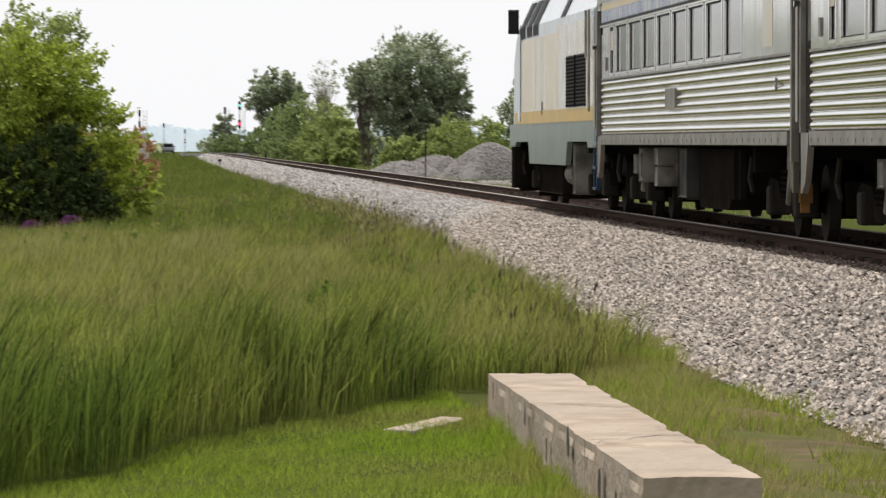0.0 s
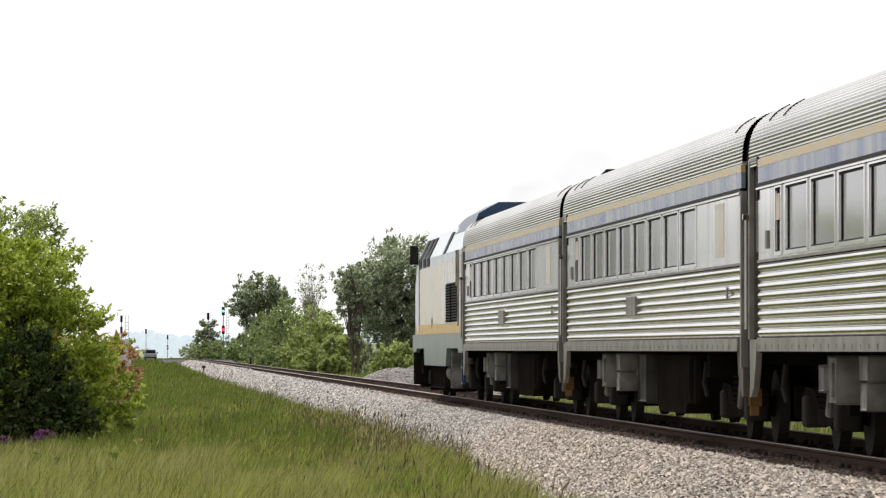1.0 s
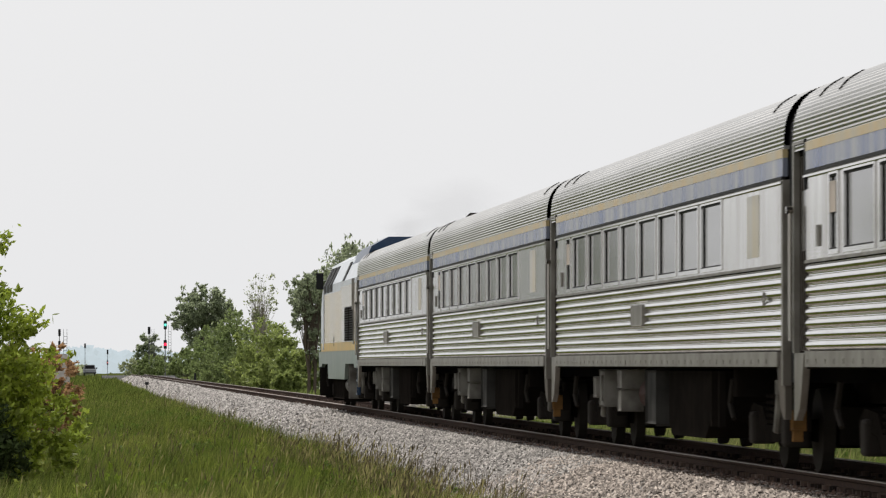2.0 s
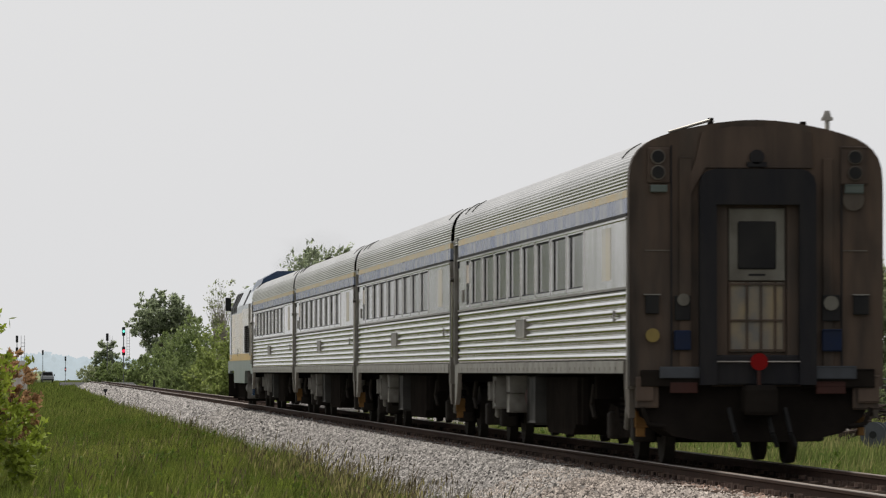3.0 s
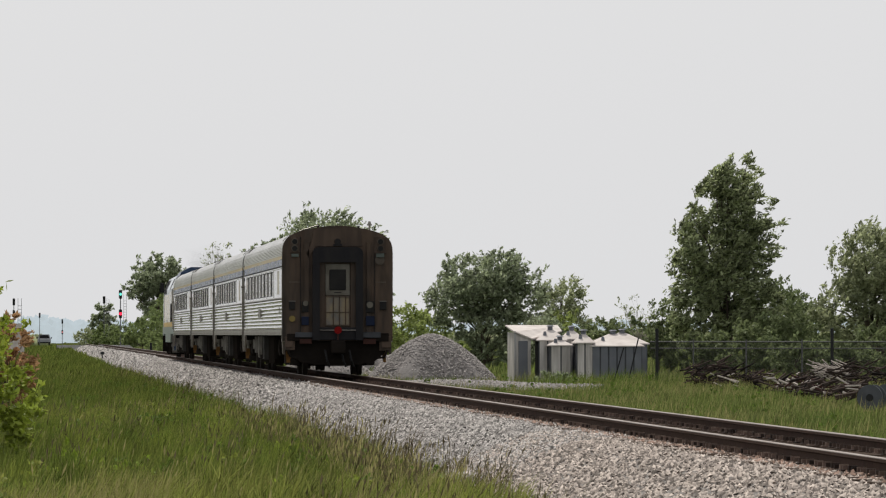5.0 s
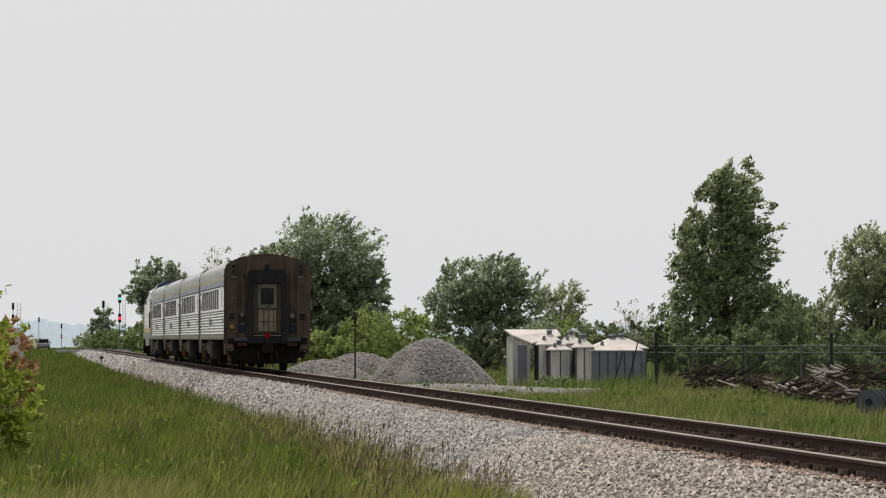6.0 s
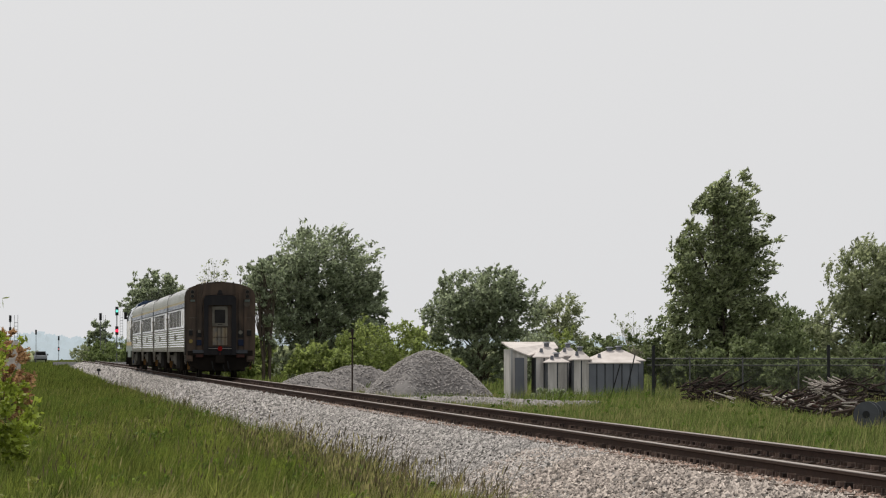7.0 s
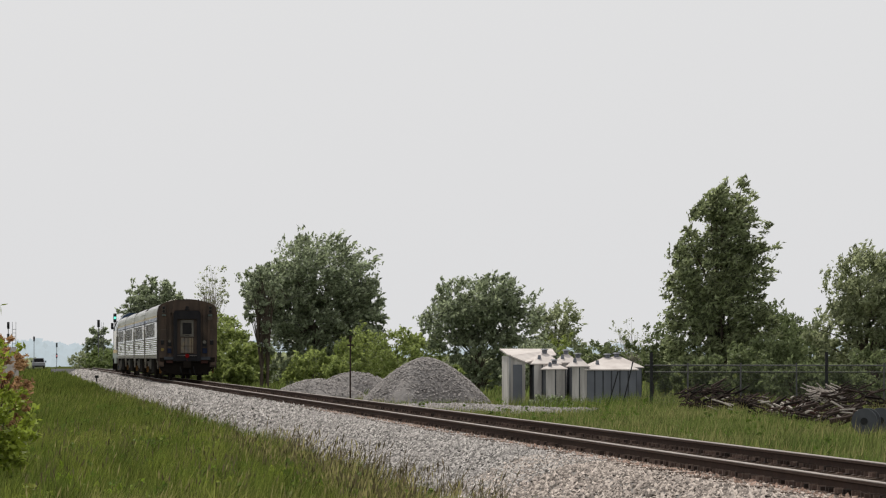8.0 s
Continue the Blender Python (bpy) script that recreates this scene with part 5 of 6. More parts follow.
def locomotive(at):
    """Diesel locomotive; y = 0 at its rear, nose at LOCO_L."""
    c = thing("locomotive", "streaked grey and yellow diesel locomotive with teal skirt", "locomotive", at=at)
    h = 1.5
    prof = [(-h, 1.55), (-h, 3.42), (-1.22, 4.02), (-0.85, 4.22), (0.85, 4.22), (1.22, 4.02), (h, 3.42), (h, 1.55)]
    part("hood", Build().extrude_y(prof, 0.35, 16.4), "loco_grey", c, "streaked grey hood")
    cab = Build()
    rows = []
    for y, lo, top in ((16.4, 3.42, 4.22), (18.0, 3.42, 4.20), (18.7, 3.2, 3.75), (19.3, 2.75, 3.05), (20.3, 2.35, 2.6), (20.65, 2.0, 2.2)):
        w = 1.49 if y < 20 else 1.40
        rows.append([(-w, y, 1.55), (-w, y, lo), (-w * 0.82, y, lo + (top - lo) * 0.75), (-w * 0.57, y, top), (w * 0.57, y, top), (w * 0.82, y, lo + (top - lo) * 0.75), (w, y, lo), (w, y, 1.55)])
    fs = [(r * 8 + i, r * 8 + (i + 1) % 8, r * 8 + 8 + (i + 1) % 8, r * 8 + 8 + i) for r in range(5) for i in range(8)]
    cab.add([p for r in rows for p in r], fs + [tuple(range(7, -1, -1)), tuple(range(40, 48))])
    part("cab", cab, "loco_grey", c, "grey cab with a sloping nose")
    hatch = Build()
    hp = [(-1.3, 3.86), (-1.16, 4.2), (-0.72, 4.44), (0.72, 4.44), (1.16, 4.2), (1.3, 3.86)]
    rings = [(0.12, 1.0), (4.2, 1.0), (5.6, 0.72), (7.4, 0.15)]
    hatch.add([(x, y, 3.86 + (z - 3.86) * (0.55 + 0.45 * k)) for y, k in rings for x, z in hp], [(r * 6 + i, r * 6 + i + 1, r * 6 + 7 + i, r * 6 + 6 + i) for r in range(3) for i in range(5)] + [(0, 1, 2, 3, 4, 5), (18, 19, 20, 21, 22, 23)])
    part("roof_hatch", hatch, "loco_blue", c, "dark blue raised roof hatch")
    part("rear_end", Build().extrude_y([(-1.42, 1.2), (-1.42, 3.42), (-1.15, 4.1), (1.15, 4.1), (1.42, 3.42), (1.42, 1.2)], 0.12, 0.35), "loco_blue", c)
    for side in (-1, 1):
        part("side_panel", Build().box(side * 1.495, side * 1.503, 0.76, 8.4, 1.785, 3.28), "loco_panel", c, "grey streaked side panel")
        part("front_panel", Build().box(side * 1.495, side * 1.503, 8.42, 17.2, 1.785, 3.18), "loco_gold", c, "grey side panel streaked with gold")
        part("rear_band", Build().box(side * 1.42, side * 1.504, 0.3, 0.75, 1.2, 3.42), "loco_blue", c, "dark blue band at the rear corner")
        part("yellow_band", Build().box(side * 1.49, side * 1.506, 0.4, 18.9, 1.55, 1.78), "loco_yellow", c, "yellow band along the sill")
        sk = [(0.4, 1.55), (20.4, 1.55), (20.4, 1.1), (18.9, 1.1), (18.6, 1.2), (15.4, 1.2), (15.1, 0.78), (6.6, 0.78), (6.2, 1.2), (2.2, 1.2), (2.0, 1.1), (0.4, 1.1)]
        part("skirt", Build().extrude_x(sk, side * 1.40, side * 1.498), "loco_teal", c, "teal grey side skirt")
        g = part("radiator_grille", Build().box(side * 1.495, side * 1.515, 2.4, 6.3, 1.80, 2.70), "black", c, "black radiator grille")
        sl = Build()
        for i in range(14):
            sl.box(side * 1.505, side * 1.525, 2.42, 6.28, 1.82 + i * 0.063, 1.845 + i * 0.063)
        sl.box(side * 1.505, side * 1.53, 4.25, 4.45, 1.80, 2.70)
        part("slat", sl, "grime", g)
        slope = [(side * 1.512, 3.22), (side * 1.515, 3.42), (side * 1.285, 3.93), (side * 1.25, 3.915), (side * 1.47, 3.42), (side * 1.47, 3.22)]
        part("hood_window", Build().extrude_y(slope[1:5], 6.6, 7.5), "black", c)
        for y in (12.8, 14.4, 16.1):
            part("cab_window", Build().extrude_y(slope, y, y + 1.15), "black", c, "dark slanted cab window")
        part("mirror", Build().box(side * 1.52, side * 1.66, 18.0, 18.2, 3.38, 3.8, 0.03), "black", c)
        part("cab_door", Build().box(side * 1.49, side * 1.508, 17.4, 18.1, 1.6, 3.3), "loco_grey", c)
        part("door_seam", Build().box(side * 1.5, side * 1.512, 17.3, 17.36, 1.6, 3.5).box(side * 1.5, side * 1.512, 11.8, 11.95, 1.7, 1.95), "black", c)
        part("handrail", Build().tube((side * 1.56, 1.1, 1.7), (side * 1.56, 1.1, 3.4), 0.022).tube((side * 1.56, 1.7, 2.6), (side * 1.56, 1.7, 3.4), 0.022), "steel_dull", c, "pale upright handrail")
        part("rear_ladder", Build().box(side * 1.42, side * 1.48, 0.5, 0.56, 0.4, 1.6).box(side * 1.42, side * 1.48, 1.0, 1.06, 0.4, 1.6).box(side * 1.42, side * 1.5, 0.5, 1.06, 0.4, 0.44).box(side * 1.42, side * 1.5, 0.5, 1.06, 0.75, 0.79).box(side * 1.42, side * 1.5, 0.5, 1.06, 1.1, 1.14), "loco_blue", c)
        part("fuel_tank", Build().box(side * 0.5, side * 1.35, 8.0, 13.6, 0.25, 0.8, 0.08), "grime", c)
        part("air_reservoir", Build().tube((side * 1.2, 6.6, 0.62), (side * 1.2, 8.3, 0.62), 0.2, 0.2, 16), "box_grey", c, "pale grey air reservoir")
        part("sand_pipe_box", Build().box(side * 1.1, side * 1.4, 5.3, 5.8, 0.3, 1.15, 0.03), "box_grey", c)
        part("front_steps", Build().box(side * 1.25, side * 1.48, 19.0, 19.7, 0.3, 1.1, 0.03), "grime", c)
    part("roof_fan", Build().tube((0, 8.5, 4.2), (0, 8.5, 4.34), 0.6, 0.6, 20), "grime", c)
    part("exhaust_stack", Build().box(-0.3, 0.3, 10.5, 11.2, 4.2, 4.36), "grime", c)
    part("horn", Build().tube((-0.3, 15.2, 4.35), (-0.3, 15.7, 4.35), 0.05, 0.09, 10).tube((-0.3, 15.3, 4.2), (-0.3, 15.3, 4.35), 0.03), "grime", c)
    part("frame", Build().box(-1.2, 1.2, 0.2, 20.2, 1.0, 1.5), "grime", c)
    part("pilot", Build().box(-1.3, 1.3, 20.2, 20.6, 0.2, 1.2, 0.05), "grime", c)
    truck(c, 3.9, 2.74, 0.5)
    truck(c, 16.9, 2.74, 0.5)
    part("coupler", Build().box(-0.14, 0.14, -0.3, 0.3, 0.7, 0.98, 0.04), "grime", c)
    return c


def smoke(at):
    """Thin exhaust that trails from the stack, as many faint small flakes."""
    rng = np.random.default_rng(14)
    n, r = 7, 14
    f = np.linspace(0.05, 1, n)
    verts, faces, fade = [], [], []
    for k in range(n):
        c = Vector((-0.2 - 0.3 * f[k] + rng.normal() * 0.3, 4.0 - 26 * f[k], 4.45 + 0.15 * f[k] + rng.normal() * 0.1))
        o = len(verts)
        verts.append(tuple(c))
        fade.append(1.0)
        for j in range(r):
            w = 2 * math.pi * j / r
            s = (0.4 + 0.6 * f[k]) * (0.75 + 0.5 * rng.random())
            verts.append((c.x + s * 1.3 * math.cos(w), c.y + 0.3 * math.cos(w * 2), c.z + s * 0.7 * math.sin(w)))
            fade.append(0.0)
        faces += [(o, o + 1 + j, o + 1 + (j + 1) % r) for j in range(r)]
    me = fast_mesh("exhaust_smoke", verts, faces)
    me.attributes.new("fade", "FLOAT", "POINT").data.foreach_set("value", fade)
    m = bpy.data.materials.new("thin_smoke")
    m.use_nodes = True
    k, l = m.node_tree.nodes, m.node_tree.links
    p = k["Principled BSDF"]
    p.inputs["Base Color"].default_value = (0.09, 0.088, 0.085, 1)
    p.inputs["Roughness"].default_value, p.inputs["Specular IOR Level"].default_value = 1.0, 0.0
    a = k.new("ShaderNodeAttribute")
    a.attribute_name = "fade"
    t = k.new("ShaderNodeTexNoise")
    t.inputs["Scale"].default_value = 1.6
    u = k.new("ShaderNodeMath")
    u.operation = "MULTIPLY"
    l.new(a.outputs["Fac"], u.inputs[0])
    l.new(t.outputs["Fac"], u.inputs[1])
    v = k.new("ShaderNodeMath")
    v.operation = "MULTIPLY"
    v.inputs[1].default_value = 0.12
    l.new(u.outputs[0], v.inputs[0])
    l.new(v.outputs[0], p.inputs["Alpha"])
    M["smoke"] = m
    ob = part("exhaust_smoke", me, "smoke", at=at)
    return tagged(ob, "thin grey exhaust smoke trailing from the locomotive", "smoke", kind="stuff")


first = coach("fluted stainless steel coach with brown end wall, last of the train", pose(TRACK_X, 0, 0))
TRAIN = [(first, 0.15)]
for i, text in ((1, "fluted stainless steel coach with blue and yellow stripe"), (2, "fluted stainless steel coach with blue and yellow stripe"), (3, "fluted stainless steel coach coupled behind the locomotive")):
    c = copy_thing(first, pose(TRACK_X, CARS * i, 0))
    tagged(c, text)
    diaphragm(c, -0.12, 0.1)
    if i == 3:
        part("roof_hatch", Build().extrude_x([(2.4, 4.18), (2.8, 4.28), (4.0, 4.31), (4.3, 4.37), (4.9, 4.34), (6.2, 4.27), (6.8, 4.18)], -0.35, 0.35), "grime", c, "dark raised roof hatch")
    TRAIN.append((c, 0.15 + CARS * i))
coach_end(first)
for c, _ in TRAIN:
    c.scale = (1.02, 1.0, 1.008)
TRAIN.append((locomotive(pose(TRACK_X, CARS * 4, 0)), CARS * 4))
TRAIN.append((smoke(pose(TRACK_X, CARS * 4, 0)), CARS * 4))


# ---- near the camera: concrete kerb, fence end ----
def kerb():
    k = thing("concrete_kerb", "weathered cracked concrete block wall at the lawn's edge", "concrete block", at=pose(2.62, -12.6, -1.1))
    nx, ny, nz = 14, 150, 10
    W, L, H = 0.64, 12.2, 0.5

    def wob(x, y, z):
        n = noise.noise(Vector((x * 3, y * 1.3, z * 3))) * 0.009 + noise.noise(Vector((x * 14, y * 9, z * 14))) * 0.007
        edge = min(x, W - x)
        chip = max(0.0, noise.noise(Vector((x * 2 + 9, y * 1.9, z))) - 0.05) * 0.045 if z > H - 0.06 and edge < 0.06 else 0.0
        crack = 0.015 if z > H - 0.02 and min(abs(y - 4.3 - 0.2 * x), abs(y - 8.1 + 0.3 * x)) < 0.11 else 0.0
        return (x + n * (1 if 0 < x < W else 0.4) + (chip if x < 0.1 else -chip), y + n, z + n * 0.6 - chip * 0.6 - crack * 0.5)
    verts, faces = [], []

    def quad_sheet(fn, nu, nv):
        o = len(verts)
        for i in range(nu + 1):
            for j in range(nv + 1):
                verts.append(wob(*fn(i / nu, j / nv)))
        for i in range(nu):
            for j in range(nv):
                a = o + i * (nv + 1) + j
                faces.append((a, a + nv + 1, a + nv + 2, a + 1))
    quad_sheet(lambda u, v: (u * W, v * L, H), nx, ny)
    quad_sheet(lambda u, v: (0, v * L, u * H), nz, ny)
    quad_sheet(lambda u, v: (W, v * L, u * H), nz, ny)
    quad_sheet(lambda u, v: (u * W, 0, v * H), nx, nz)
    quad_sheet(lambda u, v: (u * W, L, v * H), nx, nz)
    part("block", Build().add(verts, faces), "concrete", k)
    rng = np.random.default_rng(5)
    hol = Build()
    for y, z, s in ((4.4, 0.43, 0.09), (8.0, 0.42, 0.08), (2.2, 0.3, 0.1), (6.1, 0.28, 0.07), (1.2, 0.3, 0.06), (11.2, 0.42, 0.06), (9.6, 0.3, 0.05)):
        hol.add([(-0.03, y + (rng.random() - 0.5) * s + s * math.cos(w), z + s * 1.2 * math.sin(w)) for w in np.linspace(0, 6.28, 8)[:-1]], [tuple(range(7))])
    crk = Build()
    for y0 in (3.4, 7.6):
        y = y0
        for i in range(8):
            x0, x1, y1 = i * W / 8, (i + 1) * W / 8, y + rng.normal() * 0.10
            t0, t1 = 0.01 + 0.025 * rng.random(), 0.01 + 0.025 * rng.random()
            crk.add([(x0, y, H + 0.006), (x1, y1, H + 0.006), (x1, y1 + t1, H + 0.006), (x0, y + t0, H + 0.006)], [(0, 1, 2, 3)])
            y = y1
        crk.add([(-0.012, y0, H), (-0.012, y0 + 0.05, H), (-0.012, y0 + 0.02 + rng.normal() * 0.1, 0.1)], [(0, 1, 2)])
    part("crack", crk, "concrete_dark", k, "dark cracks across the block")
    part("spalled_hollow", hol, "concrete_dark", k, "dark spalled hollow")
    t = part("paving_slab", Build().box(-0.12, 0.12, -0.9, 0.9, 0, 0.05, 0.02), "concrete", at=pose(2.12, -0.9, -1.0, 0, 2, -17))
    tagged(t, "pale flat concrete slab half sunk in the lawn", "paving slab")


kerb()


def chain_mesh(width, height, step, r):
    b = Build()
    n = int(width / step)
    for s in (-1, 1):
        for i in range(-int(height / step), n + int(height / step)):
            x0, z0 = i * step, 0.0
            x1, z1 = x0 + s * height, height
            if x0 < 0:
                if s < 0:
                    continue
                z0, x0 = -x0, 0.0
            if x0 > width:
                if s > 0:
                    continue
                z0, x0 = x0 - width, width
            if x1 > width:
                z1 = height - (x1 - width)
                x1 = width
            if x1 < 0:
                z1 = height + x1
                x1 = 0.0
            if z1 > z0:
                b.add([(x0, 0, z0 - r), (x0, 0, z0 + r), (x1, 0, z1 + r), (x1, 0, z1 - r)], [(0, 1, 2, 3)])
    return b


def fences():
    f = thing("wire_fence", "weathered grey chain-link fence with slats, ending at a steel post", "fence", at=pose(-6.2, 51.5, -1.03))
    part("post", Build().tube((2.98, 0, -0.1), (2.98, 0, 1.75), 0.035, 0.035, 10).tube((2.98, 0, 1.75), (2.98, 0, 1.79), 0.045, 0.02, 10), "wire", f)
    part("brace", Build().tube((2.9, -0.05, 1.5), (2.82, -0.05, 0.05), 0.02), "steel_dull", f)
    part("top_rail", Build().tube((-3, 0, 1.68), (2.98, 0, 1.68), 0.022), "wire", f)
    for i in range(58):
        part("slat", SLAT, "drum", f, at=pose(-3 + i * 0.102, 0.0, 0.05))
    g = thing("wire_fence", "long chain-link yard fence with steel posts and top rails", "fence", at=pose(23.0, 186, -0.86, 0, 0, -16))
    L = 15.0
    part("top_rail", Build().tube((0, 0, 1.76), (L, 0, 1.76), 0.025), "wire", g)
    part("middle_rail", Build().tube((0, 0, 1.52), (L, 0, 1.52), 0.018), "wire", g)
    part("netting", chain_mesh(L, 1.74, 0.11, 0.004), "wire", g, "thin diamond wire netting")
    for x, up in ((-1.1, 1.55), (-0.55, 1.9)):
        part("brace", Build().tube((x - 0.35, 0.1, 0.0), (x + 0.1, 0.1, up), 0.025, n=6), "signal", g)
    for i, x in enumerate((0.25, 1.6, 3.55, 5.6, 6.7, 8.8, 10.9, 13.0, 14.95)):
        tall = i in (0, 4)
        part("post", Build().tube((x, 0, -0.1), (x, 0, 2.25 if tall else 1.85), 0.06 if tall else 0.03, n=8), "signal" if tall else "wire", g)


SLAT = Build().box(0, 0.09, -0.008, 0.008, 0, 1.6).mesh("slat")
fences()


# ---- beyond the track: sheds, heaps, scrap ----
def shed(x0, x1, y0, y1, h, ridge, walls="galv", label="", base=-0.66):
    x0, x1 = (19.0 + (x - 18.55) * 0.88 for x in (x0, x1))
    s = thing("small_shed", label or "small grey metal shed with a pale pyramid roof", "shed", "metal sheds in a row", pose((x0 + x1) / 2, (y0 + y1) / 2, base))
    w, d = (x1 - x0) / 2, (y1 - y0) / 2
    part("wall", Build().box(-w, w, -d, d, 0, h), "drum", s)
    n = max(int(2 * w / 0.3), 2)
    p = 2 * w / n
    for i in range(n):
        x = -w + i * p
        part("wall_panel", Build().box(x + 0.02, x + p - 0.035, -d - 0.03, -d, 0.02, h - 0.01), "galv_pale" if walls == "galv" else walls, s)
    o = 0.08
    v = [(-w - o, -d - o, h), (w + o, -d - o, h), (w + o, d + o, h), (-w - o, d + o, h), (-w * 0.15, 0, h + ridge), (w * 0.15, 0, h + ridge),
         (-w - o, -d - o, h - 0.04), (w + o, -d - o, h - 0.04), (w + o, d + o, h - 0.04), (-w - o, d + o, h - 0.04)]
    part("roof", Build().add(v, [(0, 1, 5, 4), (1, 2, 5), (2, 3, 4, 5), (3, 0, 4), (0, 6, 7, 1), (1, 7, 8, 2), (2, 8, 9, 3), (3, 9, 6, 0), (6, 9, 8, 7)]), "roof_white", s, "pale pinkish-white sheet roof")
    part("roof_vent", Build().tube((0, 0, h + ridge - 0.05), (0, 0, h + ridge + 0.10), 0.10, 0.10, 10).tube((0, 0, h + ridge + 0.10), (0, 0, h + ridge + 0.15), 0.17, 0.10, 10), "galv_dark", s, "dark round roof vent")
    part("roof_ring", Build().tube((-w * 0.5, -d * 0.6, h + ridge * 0.4), (-w * 0.5, -d * 0.6, h + ridge * 0.4 + 0.16), 0.08, 0.05, 8), "galv_dark", s)
    return s


def sheds():
    t = thing("small_shed", "tall grey metal shed with a sloping pale roof", "shed", "metal sheds in a row", pose(19.02, 196.5, -0.68))
    part("wall", Build().extrude_y([(0, 0), (0, 1.93), (0.62, 1.68), (0.62, 0)], -0.1, 2.9), "galv_pale", t)
    part("corner_post", Build().box(-0.03, 0.05, -0.16, -0.1, 0, 1.98), "galv", t)
    part("door", Build().box(0.14, 0.5, -0.13, -0.1, 0.05, 1.6), "galv_dark", t)
    part("roof", Build().add([(-0.08, -0.2, 2.0), (0.66, -0.2, 1.70), (2.05, 2.0, 2.0), (2.0, 3.1, 2.22), (-0.08, 3.1, 2.22), (-0.08, -0.2, 1.95), (0.66, -0.2, 1.65), (2.05, 2.0, 1.95), (2.0, 3.1, 2.17), (-0.08, 3.1, 2.17)],
                             [(0, 1, 2, 3, 4), (9, 8, 7, 6, 5), (0, 5, 6, 1), (1, 6, 7, 2), (2, 7, 8, 3), (3, 8, 9, 4), (4, 9, 5, 0)]), "roof_white", t, "pale sloping roof sheet")
    shed(19.6, 20.75, 196.0, 197.6, 1.62, 0.42)
    shed(20.0, 20.9, 195.0, 196.0, 1.42, 0.22)
    shed(20.75, 21.55, 196.4, 197.6, 1.66, 0.36)
    shed(21.05, 21.75, 194.2, 195.4, 1.52, 0.36, label="small ribbed galvanised shed with a pale roof")
    shed(21.70, 23.9, 194.2, 197.0, 1.40, 0.46, "galv_dark", "wide blue-grey metal shed with a pale hipped roof")
    shed(22.6, 24.6, 197.6, 199.5, 1.48, 0.42, "galv_dark", "wide blue-grey metal shed with a pale hipped roof")


sheds()


def heap(label, x, y, rx, ry, h, seed, n, slope=1.25):
    rng = np.random.default_rng(seed)
    t = thing("gravel_heap", label, "gravel heap", "gravel heaps", pose(x, y, -0.76))
    b = Build()
    na, nr = 40, 14
    vs, fs = [], []
    for i in range(nr + 1):
        r = i / nr
        for j in range(na):
            a = 2 * math.pi * j / na
            w = 1 + 0.16 * noise.noise(Vector((math.cos(a) * 1.5, math.sin(a) * 1.5, seed)))
            z = h * (1 - r ** slope) + 0.06 * noise.noise(Vector((r * 6 * math.cos(a), r * 6 * math.sin(a), seed + 3)))
            vs.append((rx * r * w * math.cos(a), ry * r * w * math.sin(a), z - 0.05))
    for i in range(nr):
        for j in range(na):
            fs.append((i * na + j, i * na + (j + 1) % na, (i + 1) * na + (j + 1) % na, (i + 1) * na + j))
    part("heap_body", Build().add(vs, fs), "gravel_pile", t, soft=True)
    a, r = rng.random(n) * 2 * np.pi, np.sqrt(rng.random(n))
    z = h * (1 - r ** slope)
    p = np.stack([rx * r * np.cos(a), ry * r * np.sin(a), z - 0.01], 1)
    part("loose_gravel", stone_mesh("loose_gravel", p, 0.04, rng), "gravel_stone", t)["kind"] = "stuff"


heap("tall rounded heap of grey gravel", 16.55, 206, 2.75, 2.6, 1.96, 2, 7000, 1.65)
heap("low heap of grey gravel", 13.25, 224, 2.5, 2.2, 1.02, 5, 2500, 1.9)
heap("low heap of grey gravel", 15.7, 236, 2.6, 2.0, 1.30, 8, 2500, 1.9)


def gravel_patch():
    rng = np.random.default_rng(6)
    n = 9000
    a, r = rng.random(n) * 2 * np.pi, np.sqrt(rng.random(n))
    x, y = 16.4 + 4.4 * r * np.cos(a), 184 + 13 * r * np.sin(a)
    p = np.stack([x, y, ground_z(x, y) + 0.05 + 0.12 * rng.random(n) * (1 - r)], 1)
    ob = part("gravel_patch", stone_mesh("gravel_patch", p, 0.07, rng), "gravel_stone")
    tagged(ob, "spilled grey gravel on the ground beside the track", "gravel", kind="stuff")


gravel_patch()


